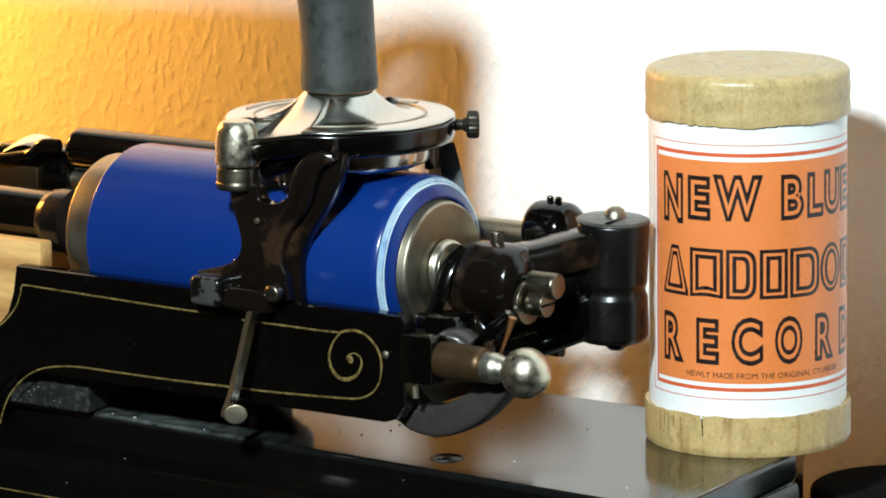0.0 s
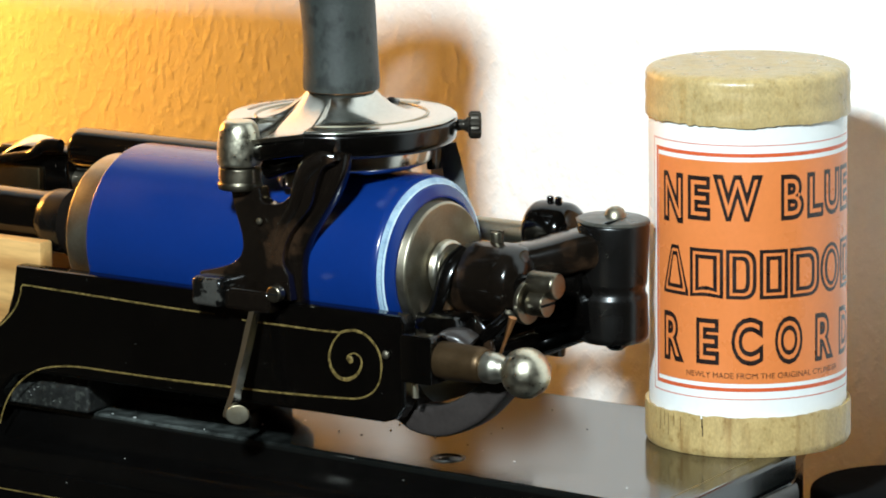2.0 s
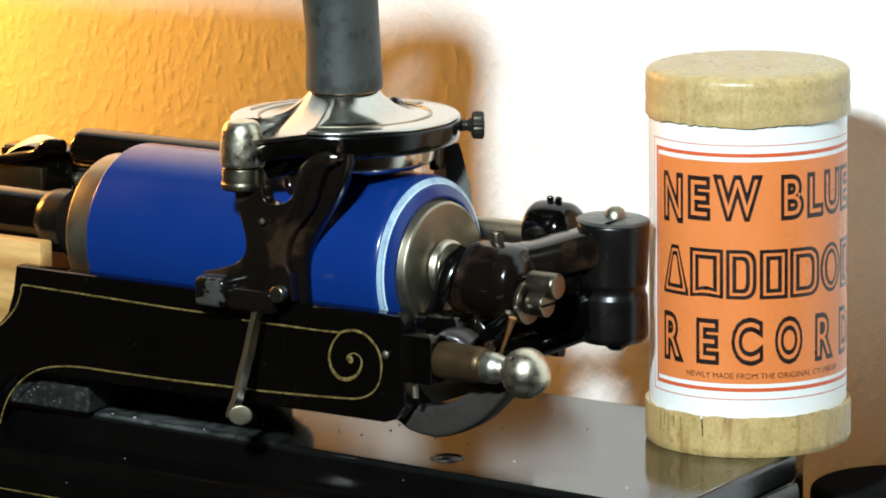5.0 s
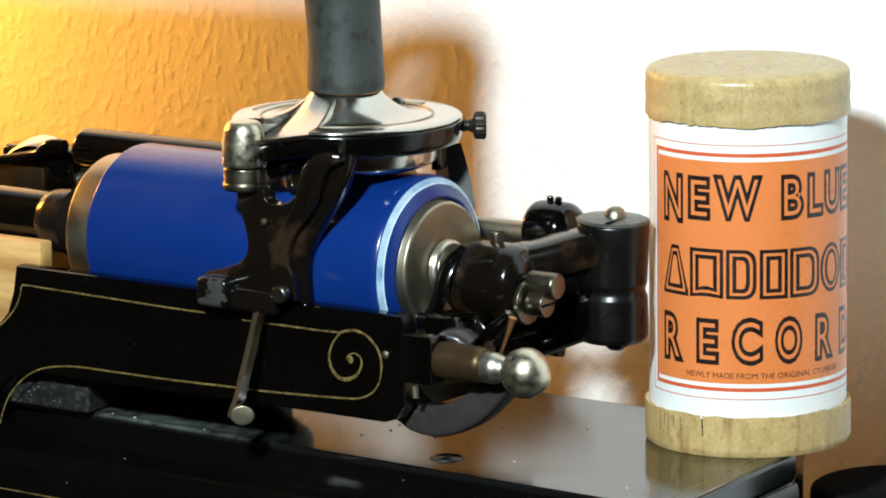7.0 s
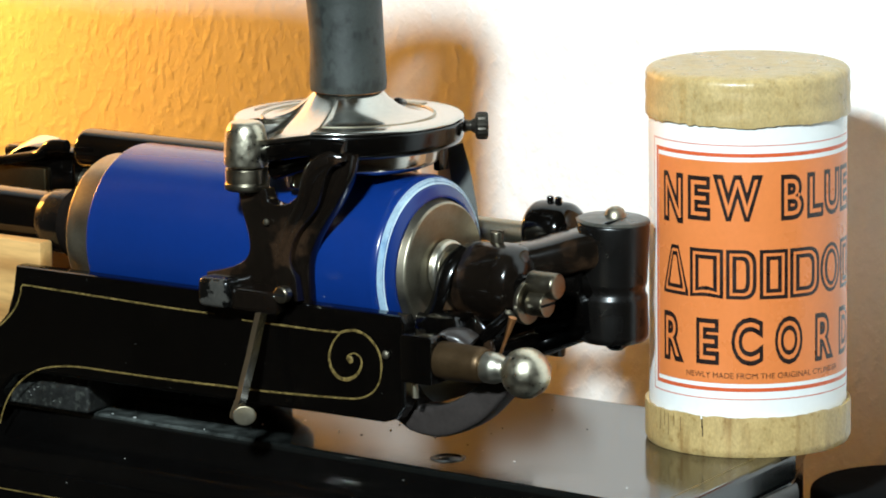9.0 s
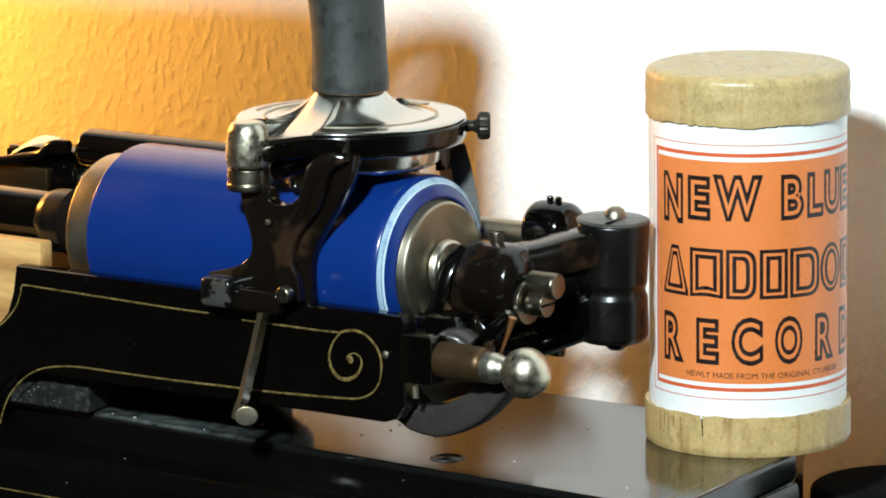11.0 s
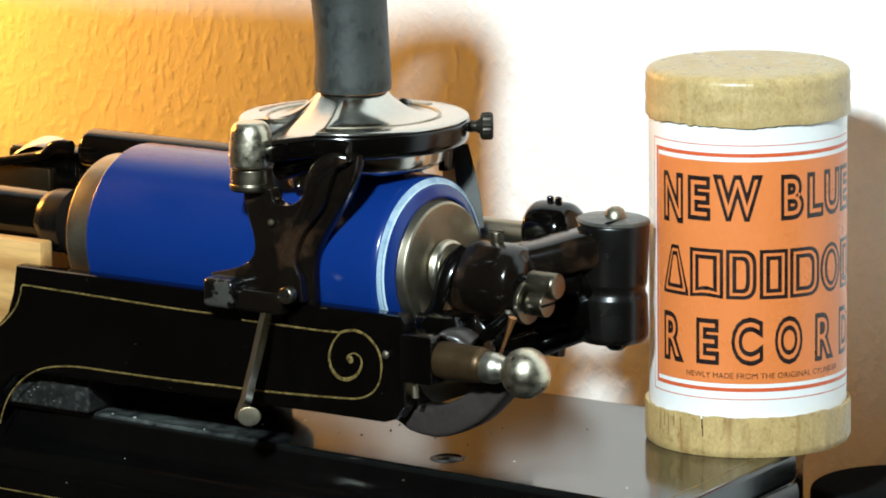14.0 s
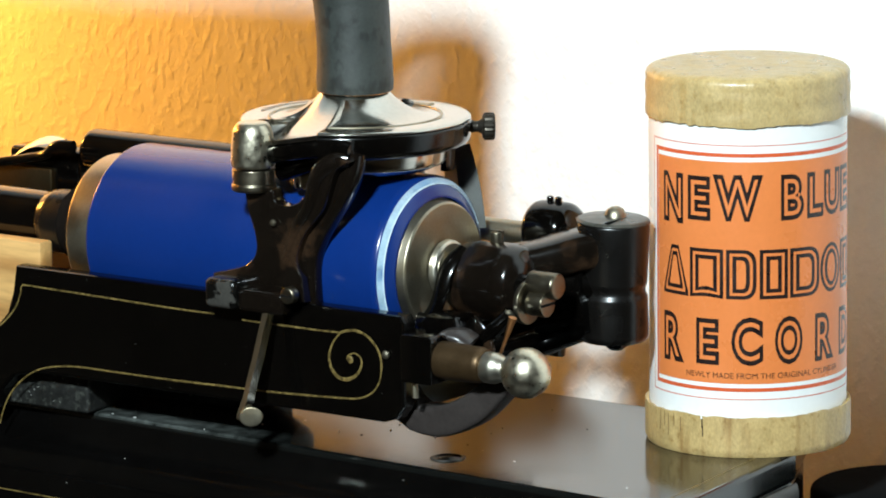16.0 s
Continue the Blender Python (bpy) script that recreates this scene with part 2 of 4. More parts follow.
def turned(profile, axis="z", at=(0, 0, 0), n=48, bm=None, turn=None):
    """A body of revolution; profile: (radius, height) along the axis."""
    bm = bm or bmesh.new()
    m = Matrix.Translation(at) @ (turn if turn is not None else AXES[axis])
    rings = []
    for r, h in profile:
        if r < 1e-6:
            rings.append([bm.verts.new(m @ Vector((0, 0, h)))])
        else:
            rings.append([bm.verts.new(m @ Vector((r * math.cos(a), r * math.sin(a), h)))
                          for a in (2 * math.pi * i / n for i in range(n))])
    for a, b in zip(rings, rings[1:]):
        for i in range(n):
            j = (i + 1) % n
            if len(a) == 1 and len(b) > 1:
                bm.faces.new((a[0], b[i], b[j]))
            elif len(b) == 1 and len(a) > 1:
                bm.faces.new((a[i], b[0], a[j]))
            elif len(a) > 1:
                bm.faces.new((a[i], b[i], b[j], a[j]))
    return bm


def rounded(profile, r=0.6, steps=3):
    """The profile with its inner corners rounded."""
    out = [profile[0]]
    for p, q, s in zip(profile, profile[1:], profile[2:]):
        p, q, s = Vector(p), Vector(q), Vector(s)
        a, b = (p - q), (s - q)
        k = min(r, a.length * 0.45, b.length * 0.45)
        if k < 1e-5:
            out.append(tuple(q))
            continue
        a, b = q + a.normalized() * k, q + b.normalized() * k
        for i in range(steps + 1):
            t = i / steps
            out.append(tuple((1 - t) ** 2 * a + 2 * t * (1 - t) * q + t * t * b))
    return out + [profile[-1]]


def block(x0, y0, z0, x1, y1, z1, bevel=0.8, seg=2, bm=None):
    own = bmesh.new()
    bmesh.ops.create_cube(own, size=1)
    for v in own.verts:
        v.co = Vector(((x0, x1)[v.co.x > 0], (y0, y1)[v.co.y > 0], (z0, z1)[v.co.z > 0]))
    if bevel:
        bmesh.ops.bevel(own, geom=own.edges[:], offset=bevel, segments=seg, profile=0.5, affect="EDGES")
    return merge(bm, own)


def merge(bm, own):
    if bm is None:
        return own
    me = bpy.data.meshes.new("tmp")
    own.to_mesh(me)
    own.free()
    bm.from_mesh(me)
    bpy.data.meshes.remove(me)
    return bm


def plate(outline, depth, m=None, bevel=0.6, seg=2, bm=None):
    """An outline in the plane of its own x and y, thick along its z, placed by m."""
    own = bmesh.new()
    lo = [own.verts.new((x, y, 0)) for x, y in outline]
    hi = [own.verts.new((x, y, depth)) for x, y in outline]
    n = len(lo)
    own.faces.new(lo)
    own.faces.new(hi)
    for i in range(n):
        own.faces.new((lo[i], lo[(i + 1) % n], hi[(i + 1) % n], hi[i]))
    bmesh.ops.recalc_face_normals(own, faces=own.faces)
    if bevel:
        rim = [e for e in own.edges if abs(e.verts[0].co.z - e.verts[1].co.z) < 1e-6]
        bmesh.ops.bevel(own, geom=rim, offset=bevel, segments=seg, profile=0.5, affect="EDGES", clamp_overlap=True)
    if m is not None:
        own.transform(m)
    return merge(bm, own)


# outline (x, z) standing upright, thick towards +y
UPRIGHT = Matrix(((1, 0, 0, 0), (0, 0, 1, 0), (0, 1, 0, 0), (0, 0, 0, 1)))


def spline(points, steps=8):
    """A smooth line through the points (any number of values each)."""
    p = [Vector(q) for q in points]
    p = [p[0] * 2 - p[1]] + p + [p[-1] * 2 - p[-2]]
    out = []
    for a, b, c, d in zip(p, p[1:], p[2:], p[3:]):
        for i in range(steps):
            t = i / steps
            out.append(0.5 * ((2 * b) + (c - a) * t + (2 * a - 5 * b + 4 * c - d) * t * t + (3 * b - a - 3 * c + d) * t ** 3))
    return out + [p[-2]]


def strut(points, n=16, steps=8, flat=None, bm=None, caps=True, square=1.0):
    """A rod along a smooth line; points: x, y, z, half-width across, half-depth. flat: direction of the depth; square below 1: a boxier section."""
    def soft(v):
        return math.copysign(abs(v) ** square, v)

    bm = bm or bmesh.new()
    line = [list(q) for q in points]
    xyz = spline([q[:3] for q in line], steps)
    sizes = spline([(q[3], q[4] if len(q) > 4 else q[3], 0) for q in line], steps)
    deep = Vector(flat or (0, 1, 0))
    rings = []
    for i, c in enumerate(xyz):
        t = (xyz[min(i + 1, len(xyz) - 1)] - xyz[max(i - 1, 0)]).normalized()
        d = (deep - t * deep.dot(t)).normalized()
        s = t.cross(d)
        rings.append([bm.verts.new(c + s * sizes[i][0] * soft(math.cos(a)) + d * sizes[i][1] * soft(math.sin(a)))
                      for a in (2 * math.pi * k / n for k in range(n))])
    for a, b in zip(rings, rings[1:]):
        for k in range(n):
            bm.faces.new((a[k], b[k], b[(k + 1) % n], a[(k + 1) % n]))
    if caps:
        bm.faces.new(rings[0])
        bm.faces.new(rings[-1])
    return bm


def ball(at, r, bm=None, n=32):
    return turned([(r * math.sin(math.pi * i / n), -r * math.cos(math.pi * i / n)) for i in range(n + 1)], "z", at, n + 16, bm)


# ---------------------------------------------------------------- room
AXIS = 55.0          # height of the mandrel's axis over the case's top
WALL_Y = 138.0


def build_room():
    def slab(name, x0, y0, z0, x1, y1, z1, mat, label, category):
        return tagged(part(name, block(x0, y0, z0, x1, y1, z1, 0), mat, smooth=False), label, category, kind="structure")
    slab("wall_north", -1500, WALL_Y, -900, 2300, WALL_Y + 120, 1700, WALLPAPER, "white ingrain wallpaper with a coarse chipped relief", "wall")
    slab("wall_west", -1620, -2500, -900, -1500, WALL_Y + 120, 1700, ROOM, "plain beige painted room wall", "wall")
    slab("wall_east", 2300, -2500, -900, 2420, WALL_Y + 120, 1700, ROOM, "plain beige painted room wall", "wall")
    slab("wall_south", -1500, -2620, -900, 2300, -2500, 1700, ROOM, "plain beige painted room wall", "wall")
    slab("floor", -1620, -2620, -1000, 2420, WALL_Y + 120, -900, DARKWOOD, "dark wooden room floor", "floor")
    slab("ceiling", -1620, -2620, 1700, 2420, WALL_Y + 120, 1800, ROOM, "plain beige ceiling", "ceiling")


build_room()


def build_table():
    t = thing("table", (0, 0, -130), "plain dark wooden table under the machine case", "table")
    part("tabletop", block(-420, -70, -150, 330, 130, -130, 3), DARKWOOD, t)
    for x in (-390, 300):
        for y in (-45, 100):
            part("leg", block(x - 22, y - 22, -900, x + 22, y + 22, -150, 2), DARKWOOD, t)


build_table()


def build_case():
    c = thing("phonograph_case", (0, 0, -130), "glossy black lacquered wooden case with thin gold lines", "case")

    def front(x):
        return -27.6 - 0.046 * x

    def end(y):
        return 107.0 - 0.125 * (y + 20)

    def board(d, y1):
        return [(-330, front(-330) + d), (end(front(100)) - 4 - d, front(100) + d), (end(front(100) + 4) - d, front(100) + 4 + d),
                (end(51) - d, 51), (84, y1), (-330, y1)]
    part("top_board", plate(board(0, 80), 9, Matrix.Translation((0, 0, -9)), 1.5, 4), LACQUER, c, sharp=6)
    along_x = Matrix(((0, 0, 1, 0), (1, 0, 0, 0), (0, 1, 0, 0), (0, 0, 0, 1)))
    cove = [(q.x, q.y) for q in spline([(0, -1.8, 0), (-0.8, -3.6, 0), (-2.4, -6.8, 0), (-5.4, -10.2, 0), (-9.6, -13.2, 0), (-13, -17.0, 0)], 4)]
    bm = plate(cove + [(-13, -17.8), (-14.2, -18.4), (-14.2, -52), (0, -52)], 437, Matrix.Translation((-334, 0, 0)) @ along_x, 0)
    for v in bm.verts:
        v.co.y += front(v.co.x) + 0.2
    part("front_moulding", bm, EBONY, c, sharp=50)
    side = [(0.1 + 1.2 * math.sin(a), -15.4 + 6 * math.cos(a)) for a in (math.pi / 2 * i / 8 for i in range(9))]
    bm = plate(side + [(1.3, -52), (0.1, -52)], 79, Matrix.Translation((0, -28, 0)) @ UPRIGHT, 0)
    for v in bm.verts:
        v.co.x += end(v.co.y)
    part("end_moulding", bm, MATTBLACK, c, sharp=50)
    part("body", plate(board(1.2, 78), 120.6, Matrix.Translation((0, 0, -130)), 1.0, 2), LACQUER, c, sharp=6)
    line = [(end(y) - 7.2, y, 0.03, 0.30, 0.06) for y in (-25, 10, 48)]
    part("gold_line", strut(line, 8, 2, (0, 0, 1)), GOLD, c, "thin gold line")
    line = [(x, front(x) - 14.05, -25.5, 0.22, 0.06) for x in (-330, -100, 104)]
    part("gold_line", strut(line, 8, 2), GOLD, c, "thin gold line")


build_case()


def build_inlay():
    x, y, z = (15.2, -13.1, 0)
    t = tagged(part("inlay_ring", turned([(5.4, 0), (5.2, 0.3), (4.6, 0.42), (4.0, 0.25), (3.8, 0.05), (2, 0.1), (1.6, 0.4), (0, 0.5)], "z", (x, y, 0), 36), CHIPPED), "small worn black ring let into the case top", "ring")
    return t


build_inlay()


def build_crumbs():
    """Crumbs and flecks lying on the case."""
    rnd = random.Random(4)
    for name, mat, spots, label in (
            ("dark_crumbs", DARK, [(5.2, 29.5, 0), (6.9, 21.1, 0), (3.3, 59.1, 0), (-24.3, 16, 0), (9.9, 4.5, 0), (-25.6, -1.9, 0), (28, 42.4, 0)], "a few dark crumbs on the case top"),
            ("pale_crumbs", PAPER, [(35, -6.4, 0), (18.3, 0.7, 0), (-18.1, 12.4, 0), (-21.8, 8.1, 0), (-52.4, 4.5, 0), (82.4, -16.6, 0), (-109, -20.6, 0), (-99.5, -21.4, 0), (-70.7, -22.6, 0), (-34.3, -1.9, 0), (-60, -7.2, 0), (-4.4, 7.2, 0)], "a few pale flecks on the case top")):
        bm = bmesh.new()
        for x, y, z in spots:
            own = bmesh.new()
            bmesh.ops.create_icosphere(own, subdivisions=1, radius=1)
            k = rnd.uniform(0.2, 0.42)
            for v in own.verts:
                v.co = Vector((v.co.x * k * rnd.uniform(0.7, 1.4), v.co.y * k * rnd.uniform(0.7, 1.4), (v.co.z + 0.8) * k * 0.5)) + Vector((x, y, 0))
            merge(bm, own)
        tagged(part(name, bm, mat), label, "crumbs", kind="stuff")


build_crumbs()


# ---------------------------------------------------------------- phonograph
def build_phonograph():
    p = thing("phonograph", (0, 0, 0), "black enamelled cylinder phonograph mechanism with gold lines and nickel fittings", "phonograph")
    # front wall of the bedplate with its foot and rounded lower right corner
    outline = [(-137, 46.5), (-138.5, 38), (-141, 31), (-146, 26), (-152, 24), (-175, 24), (-175, 0), (-146, 0), (-144, 6), (-139, 11),
               (-130, 13), (-20, 13.5), (6, 13.5), (11, 15), (14, 19), (14.5, 44.5), (13, 46.5)]
    bed = part("bedplate", plate(outline, 6, Matrix.Translation((0, -33, 0)) @ UPRIGHT, 0.9, 2), ENAMEL, p, sharp=12)
    bm = block(-175, 28, 17, 14, 34, 40, 0.8)
    part("back_wall", bm, ENAMEL, bed)
    part("end_wall", block(8, -27, 17, 14, 30, 40, 0.8), ENAMEL, bed)
    part("deck", block(-175, -27, 17, 8, 28, 20, 0.5), ENAMEL, bed)
    # unseen end piece, added to stop the warm lamp shining under the deck
    part("left_light_block", block(-180, -32, 0.3, -176, 34, 26, 1.0), ENAMEL, bed)
    # back rod and its bracket
    rod = turned([(0, -178), (3.6, -178), (3.6, 24), (0, 24)], "x", (0, 32, 61.5), 24)
    part("back_rod", rod, STEEL, p, "dull steel rod")
    bracket = part("rod_bracket", turned(rounded([(0, 8.5), (6.5, 8.5), (9.2, 10.5), (9.6, 16), (9.2, 22), (6.5, 25), (0, 25.5)], 1.4), "x", (3.4, 37, 62), 40), ENAMEL, p)
    for x in (20.5, 23.5):
        part("bracket_screw", turned(rounded([(0, 68), (1.1, 68), (1.1, 71.2), (0, 71.6)], 0.3), "z", (x - 1.2, 36, 1.7), 12), ENAMEL, bracket)
    part("bracket_leg", strut([(21, 38, 62, 6, 5), (21, 36, 45, 6, 5), (18, 34, 25, 7, 5)], 16), ENAMEL, p)
    # gate: bearing, arm, hinge post
    gate = part("gate_bearing", turned(rounded([(0, -12.5), (6, -12.5), (9.6, -11), (11.4, -6.5), (12.0, 0), (12.1, 9), (11.2, 13), (7.4, 15.8), (0, 16.4)], 1.4, 4), "x", (21, 1, 52.6), 48), BROWN_SHEEN, p, "black enamel bearing with painted brown reflections")
    part("bearing_strap", strut([(15.6, -4, 62.8, 2.2, 0.8), (14.6, -8, 60, 2.6, 0.9), (13.6, -10.8, 56, 2.8, 1.0), (13, -12.4, 51, 2.6, 1.0), (11, -12.6, 45.5, 2.6, 1.2), (7.5, -12.2, 41.5, 2.4, 1.4)], 16, 6, (0.1, -1, 0.4)), ENAMEL, gate)
    part("strap_lug", strut([(4, -13, 41.4, 2.4, 1.6), (9, -13.4, 40.6, 3, 1.8), (14, -13, 40.4, 2, 1.4)], 14), ENAMEL, gate)
    screw_bm = turned(rounded([(0, 64), (2.1, 64), (2.1, 67.6), (0, 68)], 0.3), "z", (23.4, 2, 0), 20)
    block(23.4 - 2.3, 1.6, 67.2, 23.4 + 2.3, 2.4, 68.2, 0, bm=screw_bm)
    part("oil_screw", screw_bm, AGED, gate, "tarnished oil screw")
    arm = strut([(24, 3, 57.2, 8.4, 5.6), (33, 10, 58.8, 8.6, 5.8), (41, 18, 61.2, 8.8, 6.2), (47.5, 24, 62.4, 8.5, 6.6)], 40, 8, (0, 0, 1), square=0.62)
    part("gate_arm", arm, BROWN_SHEEN, p, "black enamel with painted brown reflections")
    rib = strut([(28, 4, 52, 5.5, 5), (38, 14, 51.5, 5.5, 5), (50, 26, 49, 6, 6)], 20)
    part("lower_arm", rib, ENAMEL, p)
    post = part("hinge_post", turned(rounded([(0, 33), (9.6, 33.2), (10.6, 35), (10.4, 46.8), (9.7, 48.2), (9.6, 49.6), (10.2, 51), (10.9, 66), (11.0, 69.0), (10.4, 69.8), (0, 69.8)], 0.6), "z", (49.2, 26, 0), 56), POSTPAINT, p, "dulled black enamel post")
    top = turned(rounded([(0, 69.6), (11.3, 69.6), (11.5, 70.0), (10.6, 70.7), (5, 71.3), (0, 71.5)], 0.2), "z", (49.2, 26, 0), 14)
    for v in top.verts:
        v.co.z -= 0.045 * (v.co.x - 49.2)
        k = math.hypot(v.co.x - 49.2, v.co.y - 26)
        if k > 8:
            v.co.z += 0.22 * math.sin(7 * math.atan2(v.co.y - 26, v.co.x - 49.2))
    part("post_plate", top, DUSTPLATE, post, "dusty black cap plate")
    part("plate_slot", block(52.6, 16.4, 70.5, 54.0, 22, 71.05, 0.2), DARK, post)
    part("pivot_screw", turned([(0, 70.4), (3.4, 70.4), (3.3, 71.8), (2.5, 73.4), (1.3, 74.2), (0, 74.4)], "z", (50, 26, 0), 28), STEEL, post, "domed steel screw")
    part("pivot_nut", turned([(0, 33.4), (3.4, 33.2), (3.2, 31.4), (2, 30.4), (0, 30.1)], "z", (50, 26, 0), 24), ENAMEL, post)
    foot = strut([(44, 20, 43, 9, 6), (37, 20, 40.5, 9, 6), (29, 18, 36.5, 8.5, 6), (20, 12, 33, 8, 6), (10, 6, 31, 7.5, 6)], 20)
    part("hinge_bracket", foot, ENAMEL, p)
    part("hinge_web", strut([(46.5, 16, 46.9, 10, 4), (36.2, 16, 45.3, 10, 4), (27.8, 14, 42.9, 9, 4)], 20), ENAMEL, p)
    # latch on the gate: washer, slotted screw and pin
    wash = part("latch_washer", turned(rounded([(0, 0), (6.6, 0), (6.6, 1.6), (0, 1.6)], 0.3), "x", ((39.2, -6, 49.2)), 40), AGED, p, "worn nickel washer")
    sc = turned(rounded([(0, 1.6), (3.9, 1.6), (3.9, 7.4), (0, 7.4)], 0.3), "x", ((40, -6, 49.3)), 32)
    part("latch_screw", sc, AGED, wash)
    part("screw_slot", block(47.1, -9.6, 48.8, 47.6, -2.4, 49.6, 0), DARK, wash)
    part("latch_pin", turned(rounded([(0, 0), (4.0, 0), (4.0, 9), (3.6, 9.6), (0, 9.6)], 0.3), "x", ((40.3, -4, 54.6)), 32), AGED, p)
    part("latch_collar", turned(rounded([(0, -5), (3.4, -5), (3.8, 0), (0, 0)], 0.3), "x", ((39.5, -4, 53.5)), 24), ENAMEL, p)
    part("latch_stem", strut([(45.2, -21, 47.7, 1.3, 1.3), (44.4, -21, 45.4, 1, 1), (42.7, -21, 41, 0.6, 0.6), (40.2, -21, 35.3, 0.5, 0.5)], 8), COPPER, p, "thin copper wire")
    part("latch_arm", strut([(39.7, -14, 47.1, 2.2, 2.5), (32, -14, 40.3, 2.6, 2.5), (24, -14, 33.4, 3, 3)], 12), ENAMEL, p)
    hook = [(7.1, -22, 16.1, 3.6, 4.4), (13.3, -22, 14.1, 4.4, 4.4), (22.3, -22, 14.5, 4.8, 4.4), (32.7, -22, 19.2, 4.8, 4.4), (40.4, -22, 25.6, 4.4, 4.4), (44.1, -22, 29.8, 3.8, 4.4)]
    part("gate_hook", strut(hook, 32, 8, square=0.32), HOOKPAINT, p, "matt dark iron hook")
    part("bearing_cap", block(7.4 + 8, -25, 36, 7.4 + 20, -14, 46, 1.4), ENAMEL, p)
    # knob
    part("knob_block", block(15.4, -37, 27.6, 26.6, -25, 42.2, 0.8, 3), ENAMEL, p)
    part("knob_flange", strut([(24.6, -27, 39.8, 1.2, 5), (26.0, -26, 41.2, 2.0, 5), (29.5, -25, 40.8, 2.4, 5), (32.5, -24, 38.8, 2.4, 5)], 18, 6), HOOKPAINT, p)
    part("gate_plate", strut([(23, -14, 45, 1.6, 1.0), (26, -15, 42, 3.6, 1.0), (30, -15, 38, 3.6, 1.0), (33, -15, 34.5, 2.0, 1.0)], 18, 6), BROWN_SHEEN, p)
    part("latch_spring", strut([(18.6, -34, 28.4, 1, 1), (18.9, -34, 22.8, 1, 1)], 8), STEEL, p)
    knob = part("knob_sleeve", turned(rounded([(0, 26.4), (5.7, 26.4), (5.7, 30), (5.4, 41.0), (4.8, 42.6), (0, 42.8)], 0.6), "x", (0, -31, 34.6), 40), SLEEVE, p, "tarnished brown brass sleeve")
    part("knob_neck", turned(rounded([(0, 42.2), (4.2, 42.2), (4.7, 43), (4.7, 46.2), (4.0, 47.8), (3.4, 50), (0, 50)], 0.7), "x", (0, -31, 34.3), 32), WORN, knob)
    part("knob_ball", ball((56.8, -31, 34.1), 7.5), BALL, knob, "polished nickel ball")
    part("rivet", turned([(0, 0), (1.4, 0), (1.2, -0.5), (0.6, -0.8), (0, -0.9)], "y", ((7.8, -33.6, 34.5)), 16), STEEL, bed)
    # gold decoration on the front wall
    for pts in ([(-144.1, -33, 26.5), (-139.8, -33, 30.4), (-136.9, -33, 34), (-135.3, -33, 37.7), (-134.8, -33, 40.1), (-133.4, -33, 40.6)],
                [(-134.3, -33, 40.7), (-109, -33, 40.3), (-75.2, -33, 39.7), (-57.5, -33, 39.7)],
                [(-47, -33, 39), (-31.4, -33, 39), (-18.5, -33, 39), (-9, -33, 39.2)],
                [(-9.2, -33, 39.4), (-12.2, -33, 36.1), (-13.8, -33, 32), (-13.2, -33, 28.2), (-10.9, -33, 25.7), (-7.3, -33, 25.1), (-3.7, -33, 26.9), (-1.8, -33, 29.9), (-2.1, -33, 32.3), (-4.2, -33, 33.4), (-6.6, -33, 32.6), (-7.2, -33, 31.2)],
                [(-9.2, -33, 39.4), (-4.7, -33, 40.4), (-0.5, -33, 39.7), (2.6, -33, 37.6), (4.6, -33, 35.1), (5.6, -33, 32.1), (5.6, -33, 29.5)],
                [(5.6, -33, 29.5), (4.9, -33, 26), (2.8, -33, 22.8), (-0.9, -33, 20.5), (-6.2, -33, 19.4), (-18.9, -33, 18.7), (-36.2, -33, 17.9), (-53.6, -33, 17.6), (-75.8, -33, 17.1), (-98.3, -33, 17), (-112, -33, 16.9), (-121.2, -33, 16), (-128.2, -33, 14.3), (-134.2, -33, 11.1), (-139.7, -33, 6.1), (-143.2, -33, 0.6), (-145.3, -33, -5.2)]):
        swell = 0.34 if len(pts) == 12 else 0.04
        wide = [0.26 + swell * math.sin(math.pi * min(1.0, i / (len(pts) - 1) * 1.25)) ** 2 + (0.12 if len(pts) == 7 else 0) for i in range(len(pts))]
        part("gold_line", strut([(*q, w, 0.05) for q, w in zip(pts, wide)], 6, 5), GOLD, bed, "hand-painted gold line")
    part("gold_dot", turned([(0, 0), (1.2, 0), (1.1, -0.08), (0, -0.1)], "y", ((-6, -33, 31.3)), 16), GOLD, bed)
    bm = block(-174, -26.6, 0.3, -114, 3, 16.8, 1.2, 3)
    for v in bm.verts:
        if v.co.x > -150:
            v.co.x -= 0.16 * (v.co.y + 26)
    part("foot_block", bm, GRIMY, bed, "black cast foot grey with dust")
    # hidden dark bodies, added to block the wall's reflection in the case top
    part("reflection_blocker", block(-128, 4, 0.3, -74, 27, 17.2, 1.5), GRIMY, p, "added dusty dark block that keeps the wall's reflection off the case top")
    part("blocker_taper", turned([(0, -73), (10.5, -73), (9, -68), (6.5, -62), (0, -60)], "x", (0, 15, 11.5), 32), GRIMY, p)
    part("blocker_cone", turned([(0, -96), (12.5, -96), (11.5, -90), (8.5, -82), (6, -76), (0, -75)], "x", (0, 15, 16), 32), GRIMY, p)
    return p


PHONOGRAPH = build_phonograph()


